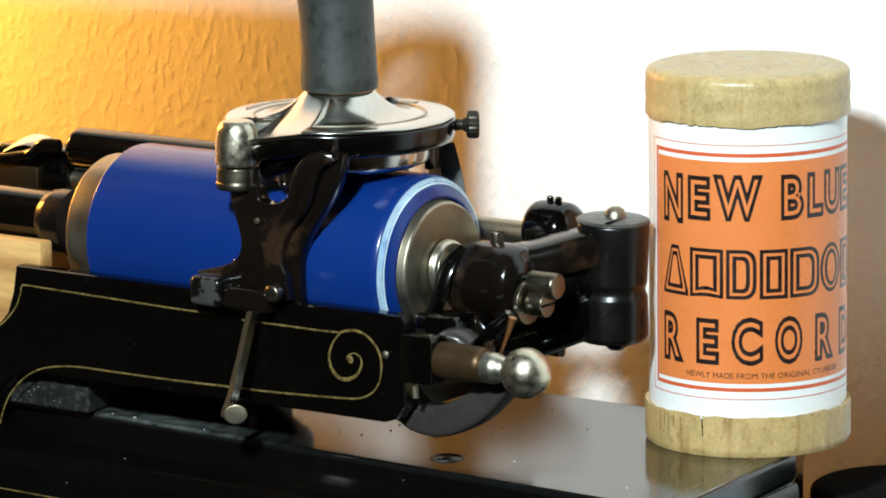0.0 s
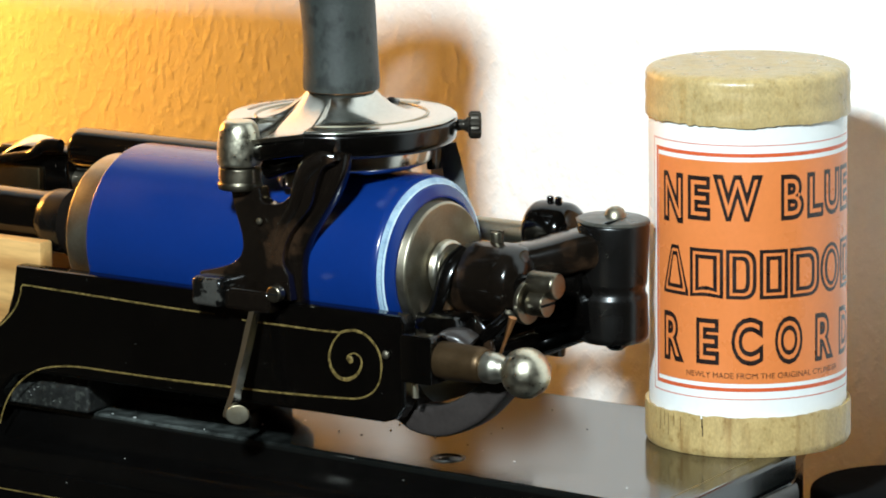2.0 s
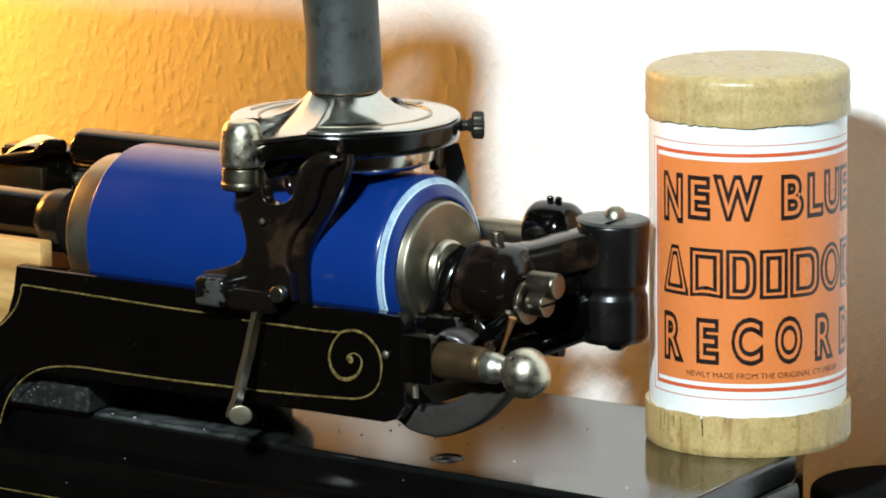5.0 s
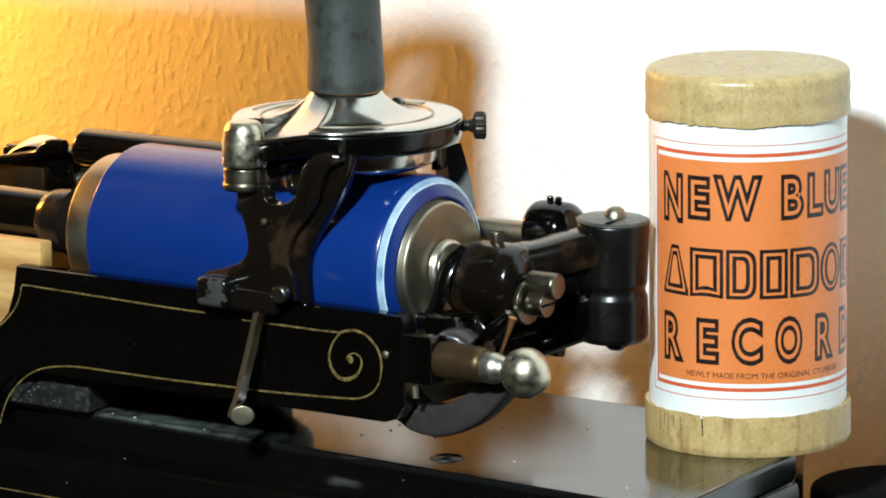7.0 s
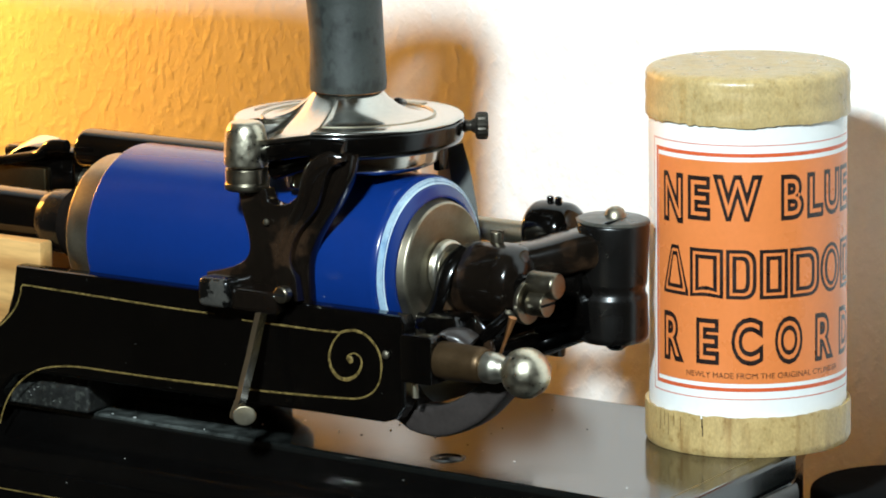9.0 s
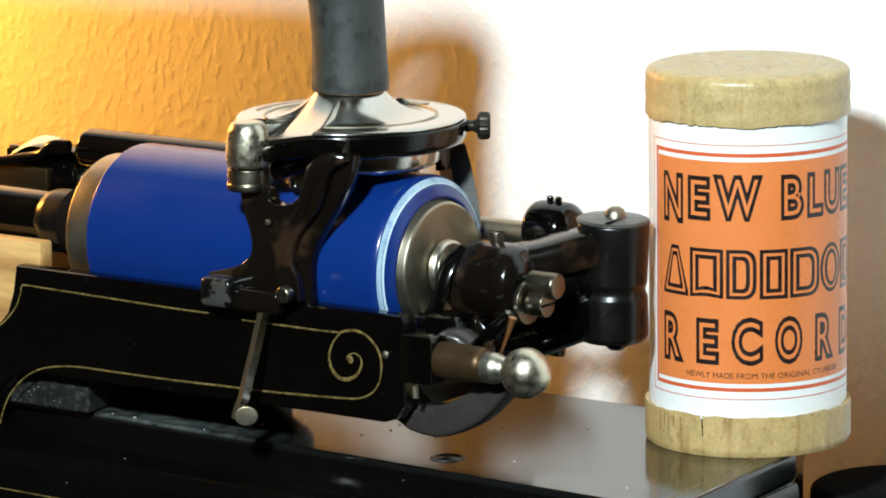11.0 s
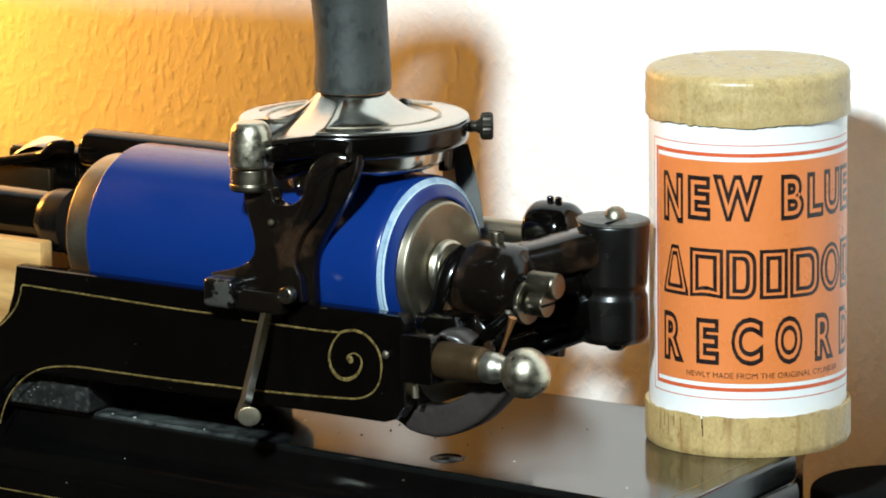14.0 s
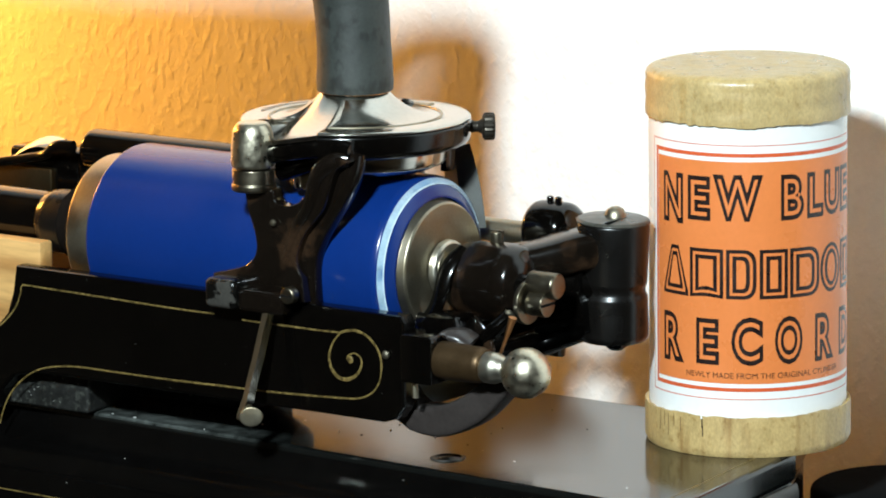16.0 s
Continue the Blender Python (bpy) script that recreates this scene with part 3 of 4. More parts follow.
def build_mandrel(p):
    at = (-40, 0, AXIS)
    m = part("mandrel", turned(rounded([(0, -124.6), (22.9, -124.6), (23.5, -123.8), (23.7, -113.4), (21.6, -112), (21.1, 1.8), (20.5, 2.4), (20.1, 4.7), (19.5, 5.25), (0, 5.3)], 0.25), "x", (0, 0, AXIS), 72), STEEL, p, "dull nickel-plated mandrel", at)
    part("shaft", turned([(0, -230), (9.1, -230), (9.1, -143), (0, -143)], "x", (0, 0, AXIS), 32), ENAMEL, m, "", at)
    part("collar", turned(rounded([(0, -150.5), (8.6, -150.5), (9.4, -149), (10.2, -146.5), (10.4, -137), (0, -137)], 0.5), "x", (0, 0, AXIS), 40), POSTPAINT, m, "dulled black collar", at)
    part("flange", turned(rounded([(0, -139), (11.2, -139), (12.6, -136), (16, -130), (19.2, -127.6), (20.0, -126), (20.0, -124.8), (0, -124.8)], 0.8), "x", (0, 0, AXIS), 48), DARK, m, "matt black bell flange", at)
    part("hub", turned(rounded([(8.9, 5.8), (8.7, 7.4), (7.8, 8.2), (6.2, 7.6), (5.4, 6.2), (4.4, 6.2), (4.2, 10), (0, 10)], 0.4), "x", (0, 0, AXIS), 48), WORN, m, "", at)
    return m


MANDREL = build_mandrel(PHONOGRAPH)


def build_record():
    at = (-40, 0, AXIS)
    r = thing("record_cylinder", at, "dark blue celluloid cylinder record turning on the mandrel", "record")
    part("tube", turned(rounded([(22.5, -113), (27.2, -113), (27.8, -112), (27.8, -2.2), (27.3, -0.5), (24.7, 1.4), (21.9, 2.7), (21.2, 2.7)], 0.5), "x", (0, 0, AXIS), 128), BLUE, r, "", at)
    lean = Matrix.Translation((0, 0, AXIS)) @ Matrix.Rotation(radians(0.12), 4, "Z") @ AXES["x"]
    part("rim_band", turned([(26.96, -0.26), (27.0, -0.13), (26.14, 0.5), (25.3, 1.12), (25.26, 1.0)], turn=lean, n=128), PALE, r, "pale blue-white band worn through in streaks", at)
    part("rim_line", turned([(25.52, 0.9), (25.5, 1.02), (25.2, 1.24), (25.1, 1.1)], turn=lean, n=128), WHITE_EDGE, r, "", at)
    for a0, a1, h, w in ((20, 120, 0.7, 0.10), (50, 140, 0.1, 0.06), (130, 200, 0.95, 0.12)):
        bm = bmesh.new()
        n = 40
        ring = []
        for i in range(n + 1):
            a = radians(a0 + (a1 - a0) * i / n)
            k = w * math.sin(math.pi * i / n) * 0.5
            ring.append([bm.verts.new(lean @ Vector(((26.84 - 1.354 * (h + q)) * math.cos(a), (26.84 - 1.354 * (h + q)) * math.sin(a), h + q + 0.03))) for q in (-k, k)])
        for p, q in zip(ring[1:-1], ring[2:-1]):
            bm.faces.new((p[0], q[0], q[1], p[1]))
        part("band_scratch", bm, BLUE, r, "", at)
    return r


RECORD = build_record()


def notch(bm, a0, a1, inner):
    """Takes a sector out of a ring round the reproducer's axis (degrees)."""
    gone = []
    for f in bm.faces:
        c = f.calc_center_median() - Vector((-32, -2, 0))
        if a0 < math.degrees(math.atan2(c.y, c.x)) < a1 and math.hypot(c.x, c.y) > inner:
            gone.append(f)
    bmesh.ops.delete(bm, geom=gone, context="FACES")
    return bm


LUG_END = math.degrees(math.atan2(-28.8 + 2, -22.9 + 32))
LUG_START = -128.0


def build_carriage(p):
    at = (-32, 0, 90)
    # front arm: a web cut out in a U, with a rib behind that runs down from the ring to the rail
    left = spline([(-49.2, -35, 80.2), (-47.7, -35, 73.4), (-45.2, -35, 65.8), (-45.4, -35, 60.4), (-48.9, -35, 56.9), (-55.5, -35, 54.5), (-61.7, -35, 53)], 5)
    low = [Vector(q) for q in [(-61.8, -35, 49.3), (-42.7, -35, 47), (-27.1, -35, 47.4)]]
    right = spline([(-27.8, -35, 54.6), (-30, -35, 60.4), (-26.7, -35, 68.2), (-19.9, -35, 76), (-17, -35, 83.2), (-14.4, -35, 88.6), (-9.6, -35, 91.6)], 5)
    cut_out = spline([(-13.5, -35, 92.9), (-19.6, -35, 91.2), (-23.1, -35, 86.9), (-25.1, -35, 81.5), (-29, -35, 77.6), (-33.3, -35, 76.3), (-37.2, -35, 77.1), (-38.6, -35, 80.8)], 5)
    outline = [(q.x, q.z) for q in left + low + right + cut_out]
    arm = plate(outline, 5, Matrix.Translation((0, -35.5, 0)) @ UPRIGHT, 1.0, 3)
    strut([(-12, -29, 93.6, 3.4, 3.4), (-14, -29, 86.2, 3.6, 3.4), (-17.6, -29, 79.6, 3.6, 3.4), (-23, -29, 72.4, 3.8, 3.4), (-27, -29, 66.5, 4.0, 3.4), (-29.8, -29, 59.3, 4.2, 3.4), (-30.6, -29, 46.2, 4.6, 3.4)], 20, bm=arm, square=0.7)
    strut([(-11.5, -32.6, 91.6, 2.0, 1.2), (-15.4, -33.8, 91.2, 2.8, 2.0), (-19.8, -34.8, 88.6, 3.0, 2.2), (-22.6, -34.8, 84.2, 2.6, 2.2), (-25.0, -34.8, 77.1, 2.2, 2.2), (-30.1, -34.6, 69.5, 2.0, 1.8), (-33.0, -34.4, 63, 1.6, 1.6), (-36, -34.2, 59.2, 1.2, 1.3), (-42, -34.2, 56.4, 1.0, 1.2)], 16, bm=arm)
    c = part("carriage", arm, BROWN_SHEEN, p, "black enamelled carriage arm", at, 50)
    part("web_rivet", turned([(0, 0), (1.1, 0), (0.9, -0.6), (0, -0.9)], "y", ((-37.5, -36.4, 70.9)), 14), STEEL, c, "", at)
    part("ring_foot", strut([(-11.3, -30, 93.9, 3.6, 3.6), (-15.5, -30, 94.2, 4, 4), (-19.7, -30, 93.8, 4, 4), (-24.1, -30, 91, 3, 3)], 16), ENAMEL, c, "", at)
    part("under_arm", strut([(-42.3, -26, 84.7, 3, 3), (-31.5, -26, 88.1, 3, 3), (-22.9, -26, 91.6, 3, 3)], 14), ENAMEL, c, "", at)
    head = block(-60.5, -42, 43.6, -48.5, -30, 52.8, 2.0, 4)
    part("rail_block", head, CHIPPED, c, "", at)
    part("rail_bar", block(-49.5, -40, 43.2, -32, -30, 50.2, 1.6, 3), BROWN_SHEEN, c, "", at)
    part("post", turned(rounded([(0, 79.6), (6.2, 79.6), (6.7, 80.2), (6.7, 81.6), (6.35, 82.0), (6.4, 86.3), (0, 86.3)], 0.3), "z", (-46.6, -34, 0), 36), AGED, c, "dull bronze collar", at)
    part("post_cap", turned(rounded([(0, 86.8), (6.7, 86.8), (6.7, 92), (6.0, 98), (4.6, 100.4), (0, 100.8)], 1.0), "z", (-46.6, -34, 0), 40), BALL, c, "worn nickel cap", at)
    part("block_screw", turned(rounded([(0, 0), (2.6, 0), (2.6, -2.6), (2.2, -3.0), (0, -3.2)], 0.3), "y", ((-29.4, -38, 50.1)), 28), AGED, c, "slotted steel screw", at)
    part("screw_slot", block(-31.4, -41.26, 49.85, -27.4, -41.1, 50.35, 0), DARK, c, "", at)
    bend = [(-38.4, -38, 44.1), (-39.5, -39, 38.4), (-40.5, -41, 30), (-41.3, -43, 23.3), (-41.3, -45, 18.4), (-41.9, -46, 15.5), (-42.6, -46.5, 13.1), (-42.8, -46.5, 11.9)]
    lever = part("lever", strut([(*q, 1.8, 1.8) for q in bend], 4, 6, (0.884, 0.46, 0)), NICKEL, c, "bent nickel lever", at, 30)
    tip = turned(rounded([(0, 0), (3.0, 0), (3.0, 0.9), (0, 0.9)], 0.3), "y", (0, 0, 0), 28)
    for v in tip.verts:
        v.co.x *= 1.2
    tip.transform(Matrix.Translation(((-39.3, -46.6, 13))) @ Matrix.Rotation(radians(35), 4, "Z"))
    part("lever_tip", tip, STEEL, lever, "", at)
    part("sleeve", turned(rounded([(0, -166), (7.2, -166), (7.2, -34), (0, -34)], 3, 5), "x", (0, 32, 72), 40), ENAMEL, c, "", at)
    part("back_plate", strut([(-13.2, 24, 88, 5.2, 2), (-12, 24, 81.9, 6, 2), (-10.8, 24, 75, 6.6, 2), (-9.6, 24, 67.7, 6.8, 2), (-9.1, 24, 62.9, 6.8, 2)], 4, 6), GREY, c, "", at, 30)
    part("back_lug", block(-196, 26, 48, -166, 40, 72, 2, 3), ENAMEL, c, "", at)
    part("feed_spring", strut([(-205.6, 28, 62.4, 4.5, 0.5), (-195.5, 28, 68.2, 4.5, 0.5), (-188.5, 28, 72.2, 4.5, 0.5), (-183.1, 28, 74, 4.5, 0.5), (-174.7, 28, 74.2, 3, 0.5)], 8, 6, (0, -0.3, 1)), NICKEL, c, "bright curved spring strip", at)
    part("feed_arm", strut([(-198.4, 20, 66.6, 1.5, 1.2), (-183.7, 20, 69.3, 1.5, 1.2), (-175.2, 20, 71.2, 1.6, 1.4), (-170.2, 20, 74.2, 2.2, 1.8), (-163, 20, 74.8, 2.2, 1.8)], 10, 6), ENAMEL, c, "", at)
    part("feed_bar", block(-215, 24, 52, -176, 30, 66, 1.0), BRASS, c, "", at)
    part("carrier_ring", notch(turned(rounded([(26, 90.8), (33.6, 90.8), (34.9, 92.4), (35.3, 98.2), (26, 98.2)], 1.0), "z", (-32, -2, 0), 120), LUG_START, LUG_END, 20), ENAMEL, c, "", at)
    # thumbscrew in the ring's edge
    out = Matrix.Rotation(radians(36), 4, "Z") @ AXES["x"]
    stem = part("thumb_stem", turned(rounded([(0, 34.5), (2.0, 34.5), (1.6, 37), (2.6, 38.6), (0, 38.6)], 0.3), at=(-32, -2, 95.5), turn=out, n=20), DARKBRASS, c, "", at)
    knurl = turned(rounded([(0, 38.4), (3.4, 38.4), (4.2, 39.2), (4.2, 41.8), (3.6, 42.4), (0, 42.5)], 0.3), at=(-32, -2, 95.5), turn=out, n=40)
    for i, v in enumerate(knurl.verts):
        axis_pt = Vector((-32, -2, 95.5))
        d = Matrix.Rotation(radians(36), 3, "Z") @ Vector((1, 0, 0))
        w = v.co - axis_pt
        rad = w - d * w.dot(d)
        if rad.length > 3.9 and i % 2:
            v.co -= rad.normalized() * 0.25
    part("thumb_head", knurl, DARKBRASS, stem, "knurled dark head", at, 20)
    return c


CARRIAGE = build_carriage(PHONOGRAPH)


def build_reproducer():
    at = (-32, -2, 92)
    r = thing("reproducer", at, "round nickel-plated sound box with a flared dome", "reproducer")
    part("rim", notch(turned(rounded([(0, 98.3), (34.9, 98.3), (35.1, 98.9), (34.4, 99.5), (28.2, 99.7), (27.4, 99.4), (0, 99.3)], 0.3), "z", (-32, -2, 0), 120), LUG_START, LUG_END, 8), NICKEL, r, "", at)
    bead = turned([(26.2 + 0.5 * math.cos(a), 99.5 + 0.35 * math.sin(a)) for a in (2 * math.pi * i / 8 for i in range(9))], "z", (-32, -2, 0), 120)
    part("bead", notch(bead, LUG_START, LUG_END, 8), STEEL, r, "engraved ring", at)
    # the dome runs out into a lug that fills the gap in the ring and slopes down to the post
    def lip(deg):
        u = min(1.0, max(0.0, (deg - LUG_START) / (LUG_END - LUG_START)))
        return 91.8 + 7.0 * u ** 0.8

    def smooth(u):
        u = min(1.0, max(0.0, u))
        return u * u * (3 - 2 * u)

    bm = bmesh.new()
    n, rings = 300, []
    steps = [i / 16 for i in range(17)]
    for k in range(n):
        deg = -180 + 360 * k / n
        w = smooth((deg - LUG_START + 7) / 7) * smooth((LUG_END + 2.5 - deg) / 2.5)
        reach, edge = 25.4 + 9.6 * w, 99.4 * (1 - w) + lip(deg) * w
        ray = [(10.0, 109.0), (10.0, 107.4)]
        for u in steps:
            rad = 10.2 + (reach - 10.2) * u
            fall = (1 - u) ** 2.3 * (1 - w) + w * (0.85 * (1 - u) ** 2.2 + 0.15 * (1 - u))
            ray.append((rad, edge + (107.0 - edge) * fall))
        ray += [(reach, edge - 0.5), (reach - 0.4, edge - 1.4)]
        c, d = math.cos(radians(deg)), math.sin(radians(deg))
        rings.append([bm.verts.new((-32 + q * c, -2 + q * d, z)) for q, z in ray])
    for p, q in zip(rings, rings[1:] + rings[:1]):
        for i in range(len(p) - 1):
            bm.faces.new((p[i], p[i + 1], q[i + 1], q[i]))
    part("dome", bm, NICKEL, r, "polished nickel dome running out into a lug", at, 50)

    def on_ring(rad, deg, z):
        return Vector((-32 + rad * math.cos(radians(deg)), -2 + rad * math.sin(radians(deg)), z))

    low = [(31.2, LUG_END + 5), (31.2, LUG_END - 8), (31.0, LUG_END - 24), (31.0, LUG_START + 14), (31, LUG_START + 2)]
    part("lug_underside", strut([(*on_ring(q, d, lip(d) - 4.0), 3.6, 3.0) for q, d in low], 28, 8, (0, 0, 1), square=0.7), ENAMEL, r, "", at, 60)
    part("weight", turned(rounded([(0, 84.0), (22, 84.0), (25.4, 85.6), (25.8, 91.5), (0, 91.5)], 0.8), "z", (-30, -1, 0), 60), NICKEL, r, "nickel floating weight", at)
    part("link_post", turned(rounded([(0, 79), (2.2, 79), (2.4, 80.4), (2.4, 92), (0, 92)], 0.4), "z", (-38.5, -21, 0), 24), NICKEL, r, "small nickel post", at)
    part("weight_tongue", block(-36, -25, 79.5, -26, -20, 85.5, 0.8), BRASS, r, "dull brass tongue", at)
    part("stylus_bar", strut([(-34, 0, 86, 1.5, 1.5), (-34, 0, 83.4, 0.8, 0.8), (-34, 0, 82.75, 0.3, 0.3)], 10), STEEL, r, "", at)
    part("stop_post", block(-15.6 - 2, 12, 84, -15.6 + 3, 17, 92, 0.6), ENAMEL, r, "", at)
    part("stop_post", block(-9.2 - 1.5, 12, 82, -9.2 + 0.8, 17, 92, 0.4), ENAMEL, r, "", at)
    part("clip", strut([(-31.8, 20.9, 100, 1, 1), (-24.6, 13, 102, 1.2, 1.2), (-25.4, 17.4, 101, 1, 1)], 12), ENAMEL, r, "", at)
    part("clip_plate", strut([(-31.3, 25.4, 99.8, 1.6, 0.3), (-23.4, 25, 99.8, 1.8, 0.3)], 8, 4, (0, 0, 1)), STEEL, r, "", at)
    arc = [(-32 + 29.8 * math.cos(radians(d)), -2 + 29.8 * math.sin(radians(d)), 99.72, w, 0.12) for d, w in ((-161, 0.6), (-168, 1.5), (-178, 1.2), (-190, 0.9), (-203, 0.5))]
    part("inlet", strut(arc, 10, 5, (0, 0, 1)), AGED, r, "dark engraved crescent slot", at)
    return r


REPRODUCER = build_reproducer()


def build_horn():
    at = (-32, -2, 107)
    h = thing("horn", at, "dark horn with a grey rubber neck standing on the reproducer", "horn")
    bm = turned(rounded([(10, 107.8), (11.0, 107.0), (11.6, 107.2), (11.8, 109.5), (11.5, 116.0), (11.35, 120.0), (11.3, 126), (11.5, 134), (12.4, 142), (13.5, 152), (0, 152)], 0.5), "z", (-32, -2, 0), 48)
    for v in bm.verts:
        v.co.x -= max(0, v.co.z - 112) ** 2 * 0.0022
    part("neck_ring", turned(rounded([(10.0, 105.6), (10.5, 105.6), (10.5, 107.2), (10.0, 107.2)], 0.1), "z", (-32, -2, 0), 48), COPPER, h, "thin copper ring", at)
    part("neck", bm, RUBBER, h, "worn dark grey rubber neck", at)
    # horn above the neck is unseen; its made-up bends shape the shadow on the wall
    pts = [(-35.5, -2, 151, 12.6), (-30, -6, 159, 10), (-25.5, -8, 166, 8.6), (-25.5, -11, 173.5, 8), (-30.5, -17, 178.5, 7.6), (-37, -28, 182.5, 8), (-43, -42, 183, 11), (-50, -55, 178, 28), (-80, -62, 179, 31), (-121, -66, 180, 30), (-171, -68, 181, 30), (-241, -70, 183, 31)]
    part("unseen_trumpet", strut([(*q, q[3]) for q in pts], 40, 8, (0, 1, 0.001), caps=False), HORN, h, "", at)
    return h


HORN_THING = build_horn()


def build_packing():
    b = tagged(part("wood_block", block(-300, -15, 20.2, -137.8 - 4.4, -8.8, 50.4, 0.8, 2), WOOD), "rough light wooden block standing inside the bedplate", "block")
    return b


build_packing()


def build_tin():
    x, y, z = (102, 106, -20.0)
    t = thing("round_tin", (x, y, -130), "matt black round tin standing behind the case", "tin")
    part("can", turned(rounded([(0, -130), (27, -130), (27, z - 6), (0, z - 6)], 2), "z", (x, y, 0), 64), DARK, t)
    part("lid", turned(rounded([(0, z - 18), (28, z - 18), (28, z - 1.5), (26, z), (0, z)], 1.5), "z", (x, y, 0), 64), DARK, t)


build_tin()


# ---------------------------------------------------------------- record box
BOX = (74.46, 61.38)
FACE = -53.89         # the label's middle, degrees round the box from +x; towards the camera


def rag(bm, z_edge, amount, seed):
    """A torn, uneven edge."""
    for v in bm.verts:
        a = math.atan2(v.co.y - BOX[1], v.co.x - BOX[0])
        k = max(0.0, 1 - abs(v.co.z - z_edge) / 3.0)
        v.co.z += amount * k * (noise.noise((math.cos(a) * 3, math.sin(a) * 3, seed)) + 0.6 * noise.noise((math.cos(a) * 16, math.sin(a) * 16, seed + 5)))
    return bm


def wrap(bm, r):
    """Bends a flat print (x: millimetres along the label from its middle of view, y: height) round the box."""
    for v in bm.verts:
        a = radians(FACE) + v.co.x / 30.0
        v.co = Vector((BOX[0] + r * math.cos(a), BOX[1] + r * math.sin(a), v.co.y))
    return bm


def strip(a0, a1, z0, z1, r, n=None):
    """A flat piece of print between two angles (degrees) and two heights."""
    bm = bmesh.new()
    n = n or max(1, int(abs(a1 - a0) / 2))
    rows = [[bm.verts.new((radians(a0 + (a1 - a0) * i / n) * 30, z, 0)) for z in (z0, z1)] for i in range(n + 1)]
    for p, q in zip(rows, rows[1:]):
        bm.faces.new((p[0], q[0], q[1], p[1]))
    return wrap(bm, r)


def glyphs(text, a0, a1, z0, z1, r, offset=0.0, frame_box=None):
    """A word in the built-in font, fitted between two angles and two heights and bent round the box."""
    cu = bpy.data.curves.new("word", "FONT")
    cu.body, cu.size, cu.offset, cu.resolution_u = text, 10, offset, 4
    ob = new("word", cu)
    me = bpy.data.meshes.new_from_object(ob.evaluated_get(bpy.context.evaluated_depsgraph_get()))
    bpy.data.objects.remove(ob)
    bpy.data.curves.remove(cu)
    bm = bmesh.new()
    bm.from_mesh(me)
    bpy.data.meshes.remove(me)
    xs, ys = [v.co.x for v in bm.verts], [v.co.y for v in bm.verts]
    fit = frame_box or (min(xs), max(xs), min(ys), max(ys))
    x0, x1 = radians(a0) * 30, radians(a1) * 30
    for v in bm.verts:
        v.co = Vector((x0 + (v.co.x - fit[0]) / (fit[1] - fit[0]) * (x1 - x0), z0 + (v.co.y - fit[2]) / (fit[3] - fit[2]) * (z1 - z0), 0))
    k = x0 + 0.6
    while k < x1:
        bmesh.ops.bisect_plane(bm, geom=bm.verts[:] + bm.edges[:] + bm.faces[:], plane_co=(k, 0, 0), plane_no=(1, 0, 0))
        k += 0.6
    return wrap(bm, r), fit


def shape(kind, a0, a1, z0, z1, r, inset=0.0):
    """A plain printed shape: a block, a wedge, an oval or a block with one round side."""
    x0, x1 = radians(a0) * 30 + inset, radians(a1) * 30 - inset
    z0, z1 = z0 + inset, z1 - inset
    bm = bmesh.new()
    n = 40
    mid, half = (z0 + z1) / 2, (z1 - z0) / 2
    lo, hi = [], []
    for i in range(n + 1):
        t = i / n
        x = x0 + (x1 - x0) * t
        top, low = z1, z0
        if kind == "oval":
            k = math.sqrt(max(0.0, 1 - (2 * t - 1) ** 2))
            top, low = mid + half * k, mid - half * k - 0.001
        elif kind == "wedge":
            top = z0 + (z1 - z0) * min(1.0, 0.08 + 2.6 * min(t, 1 - t))
        elif kind == "round" and t > 0.55:
            k = (1 - ((t - 0.55) / 0.45) ** 2.6) ** 0.5
            top, low = mid + half * (0.45 + 0.55 * k), mid - half * (0.45 + 0.55 * k)
        elif kind == "foot":
            top = z1
            low = z0 + 0.5 * math.sin(math.pi * t)
        lo.append(bm.verts.new((x, low, 0)))
        hi.append(bm.verts.new((x, top, 0)))
    for i in range(n):
        bm.faces.new((lo[i], lo[i + 1], hi[i + 1], hi[i]))
    return wrap(bm, r)


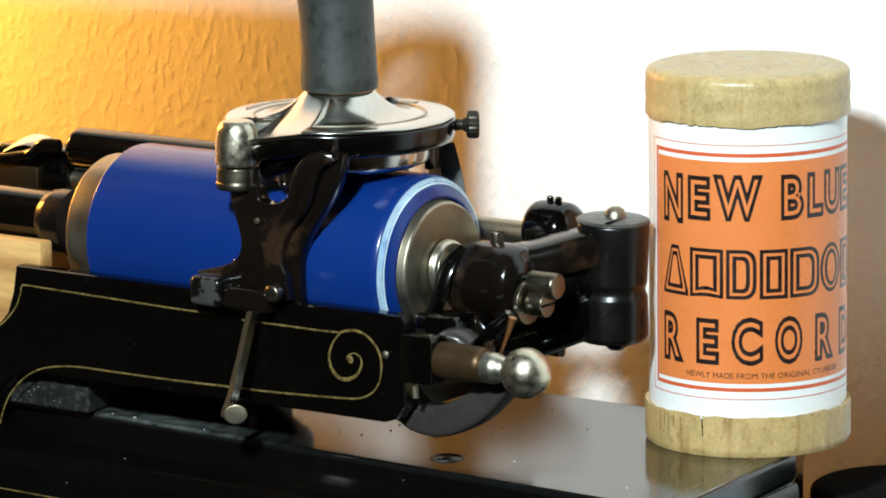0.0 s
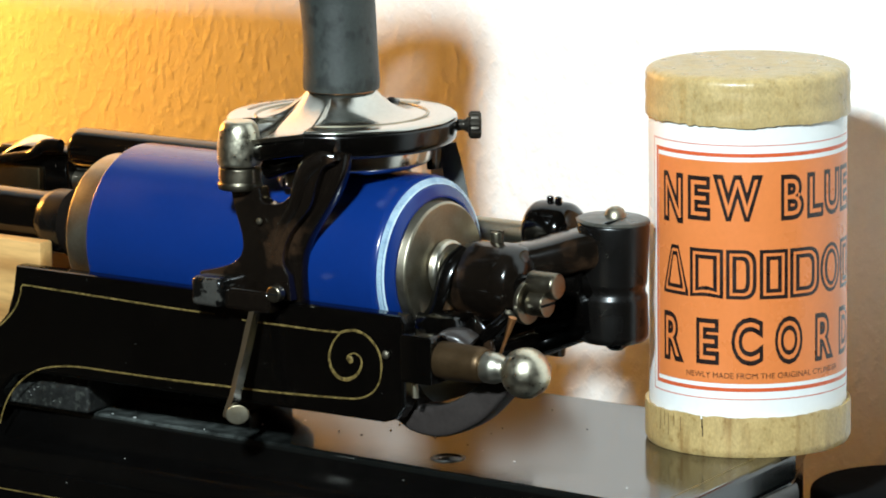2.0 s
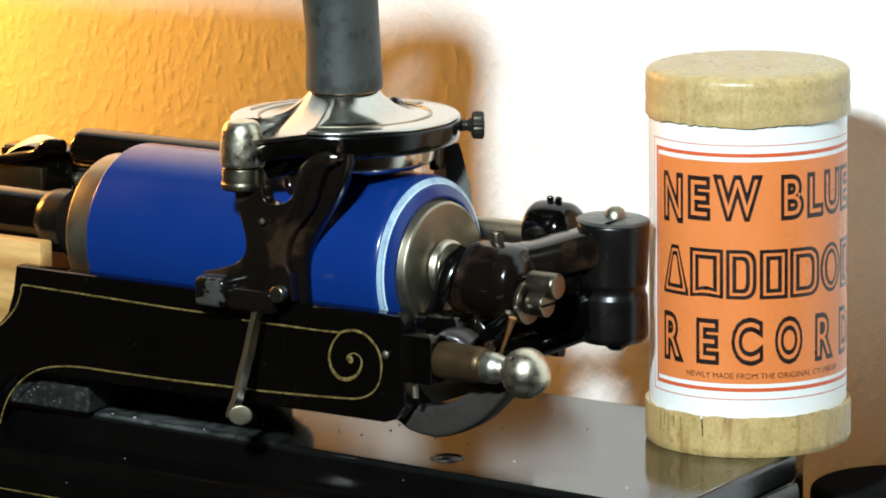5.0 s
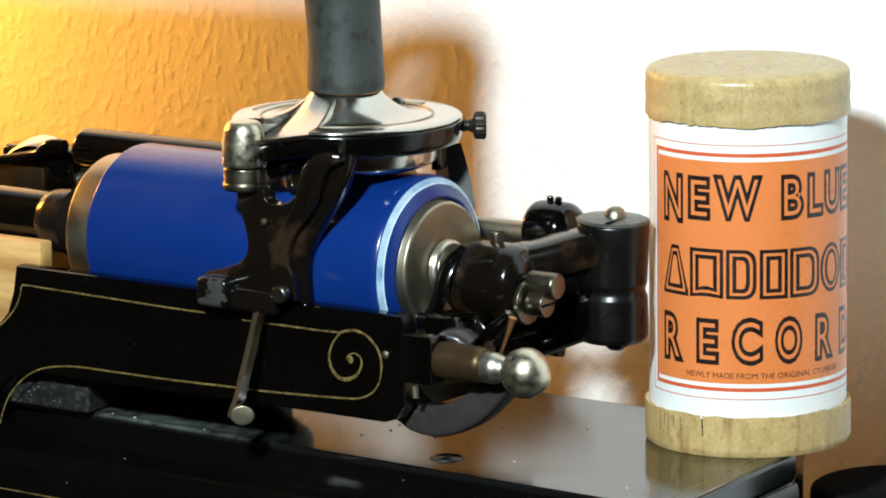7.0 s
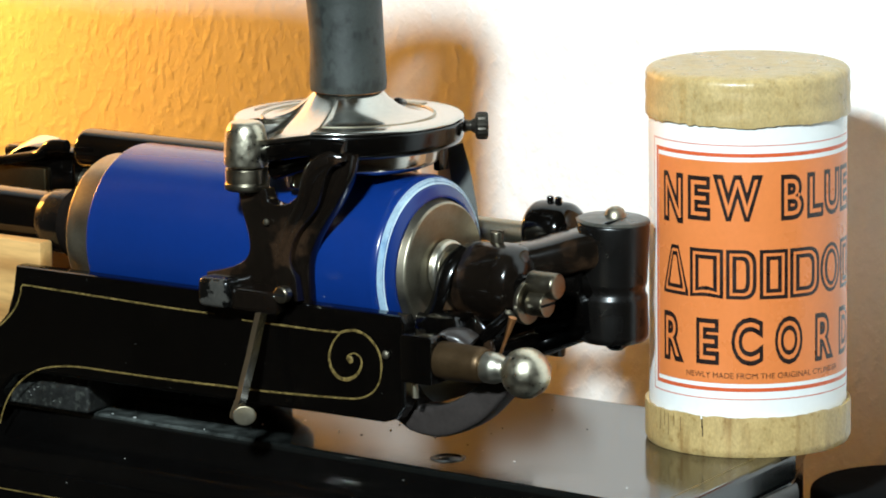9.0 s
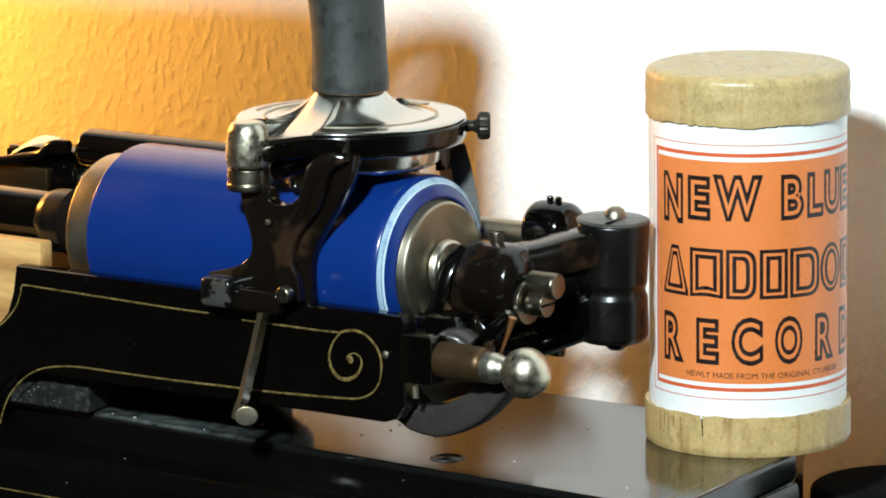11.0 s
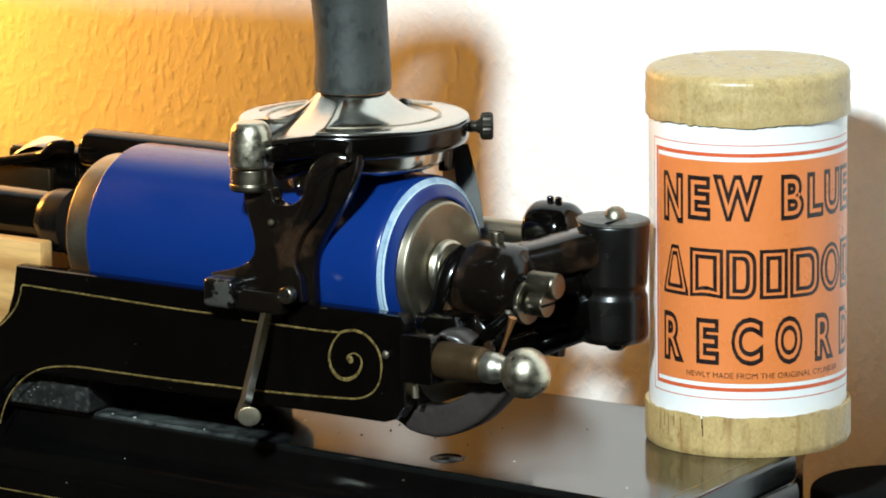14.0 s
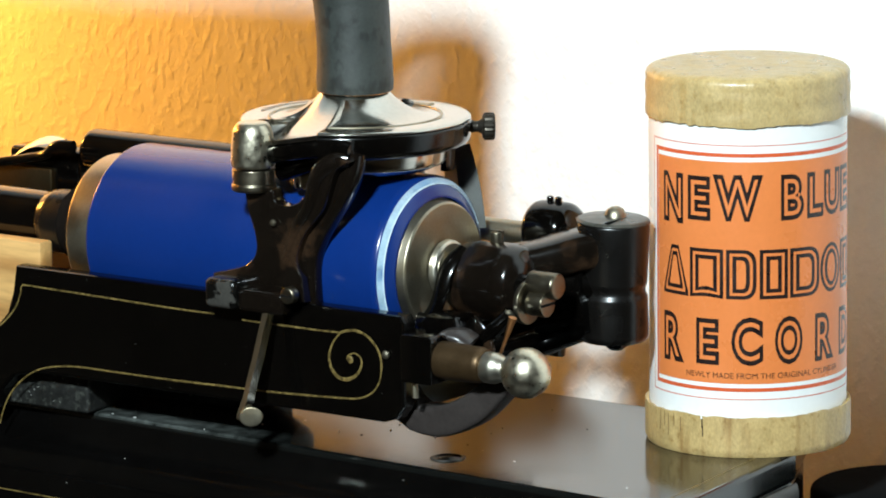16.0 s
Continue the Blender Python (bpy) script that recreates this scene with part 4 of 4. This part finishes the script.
def build_box():
    at = (*BOX, 0)
    b = thing("record_box", at, "round cardboard record box with orange and white paper label", "box")
    part("tube", turned([(0, 1), (29.6, 1), (29.6, 104), (0, 104)], "z", at, 96), KRAFT, b, "", at)
    label = part("label", turned([(30, 4), (30, 103)], "z", at, 128), PAPER, b, "white paper label", at)
    lid = turned([(30.1, 100.8)] + [(30.9 + 0.1 * math.sin(i), 100.4 + 1.0 * i) for i in range(12)] + [(30.9, 112.6), (30.5, 113.7), (29.6, 114.5), (28, 115), (20, 115.2), (0, 115.3)], "z", at, 160)
    part("lid", rag(lid, 100.4, 0.9, 2.0), KRAFT, b, "tan card lid with a frayed lower edge", at)
    cap = turned([(30.2, 12.4), (31.2, 12.6)] + [(31.3, 11.6 - i) for i in range(11)] + [(30.6, 0.1), (29, 0), (0, 0)], "z", at, 160)
    part("bottom_cap", rag(cap, 12.4, 0.9, 7.0), CAPCARD, b, "tan card bottom with a split edge", at)
    part("split", strip(-29.5, -28.9, 6.2, 9.6, 31.37, 1), INK, b, "dark split in the card", at)
    part("split", strip(-29.9, -29.2, 8.8, 12.2, 31.39, 1), INK, b, "dark split in the card", at)
    part("torn_fibre", strip(-30.4, -29.4, 11.6, 13.0, 31.42, 1), PAPER, b, "pale torn card fibre", at)
    for a0, z0, z1 in ((-61, 6, 11.8), (-57, 7.5, 12), (-53.5, 5, 11.6), (-49, 8, 12), (-44, 7, 11.4)):
        part("crease", strip(a0, a0 + 0.5, z0, z1, 31.37, 1), UMBER, b, "brown crease in the card", at)
    left, right = -66.5, 87.0

    def hoop(name, a0, a1, z0, z1, w, mat, r):
        d = math.degrees(w / 30)
        bm = strip(a0, a1, z1 - w, z1, r)
        for q in (strip(a0, a1, z0, z0 + w, r), strip(a0, a0 + d, z0 + w, z1 - w, r, 1), strip(a1 - d, a1, z0 + w, z1 - w, r, 1)):
            merge(bm, q)
        return part(name, bm, mat, label, "", at)
    hoop("thin_border", left - 6.0, right + 6, 17.7, 94.9, 0.28, RED, 30.04)
    hoop("thick_border", left - 2.2, right + 2.2, 20.2, 92.4, 1.15, RED, 30.04)
    part("panel", strip(left + 0.3, right - 0.3, 22.6, 89.9, 30.04), ORANGE, label, "orange printed panel", at)
    words = [("N", -60, -43.4, 70.2, 85.4), ("E", -40, -25.2, 71.8, 85.2), ("W", -23.8, 5.2, 72.0, 86.0), ("B", 15.6, 30.2, 72.0, 85.8),
             ("L", 32.4, 45, 72.0, 85.8), ("U", 45.6, 62, 71.8, 85.8), ("E", 63, 78, 71.8, 85.8),
             ("R", -60, -43.0, 27.8, 42.8), ("E", -34.4, -20.2, 28.2, 42.2), ("C", -13, 5.2, 28.2, 43.0), ("O", 12.0, 29.4, 28.2, 43.0),
             ("R", 38.4, 55, 28.0, 42.6), ("D", 62, 79, 28.0, 42.6)]
    for ch, a0, a1, z0, z1 in words:
        outer, fit = glyphs(ch, a0, a1, z0, z1, 30.08, 0.80)
        part("letter", outer, INK, label, "", at, smooth=False)
        inner, fit = glyphs(ch, a0, a1, z0, z1, 30.11, -0.06, fit)
        part("letter_inline", inner, ORANGE, label, "", at, smooth=False)
    # the trade name: plain outlined blocks
    for kind, a0, a1 in (("wedge", -60, -39.8), ("foot", -38.6, -17.6), ("round", -16, 1.4), ("block", 3.2, 19.8), ("round", 21.2, 41.6), ("oval", 42.4, 62.4), ("block", 63.4, 79)):
        part("name_shape", shape(kind, a0, a1, 48.4, 63.4, 30.08), INK, label, "", at, smooth=False)
        part("name_shape_fill", shape(kind, a0, a1, 48.4, 63.4, 30.11, 1.1), ORANGE, label, "", at, smooth=False)
        part("name_shape_core", shape(kind, a0, a1, 48.4, 63.4, 30.14, 1.95), INK, label, "", at, smooth=False)
        part("name_shape_heart", shape(kind, a0, a1, 48.4, 63.4, 30.17, 3.15), ORANGE, label, "", at, smooth=False)
    small, fit = glyphs("NEWLY MADE FROM THE ORIGINAL CYLINDER", -41.2, 58.5, 24.2, 25.9, 30.08, 0.0)
    part("small_print", small, INK, label, "", at, smooth=False)
    return b


build_box()


# ---------------------------------------------------------------- what moves
def motions():
    # one turn in 0.375 s
    for ob in (MANDREL, RECORD):
        x, y, z = ob.location
        walk(ob, [(i / 15, pose(x, y, z, 64.0 * i)) for i in range(241)])
    # the carriage, with the reproducer and horn, creeps along the record
    for ob in (CARRIAGE, REPRODUCER, HORN_THING):
        x, y, z = ob.location
        walk(ob, [(t, pose(x + 0.000372 * t, y, z)) for t in (0.0, 4.0, 8.0, 12.0, 16.0)])


motions()
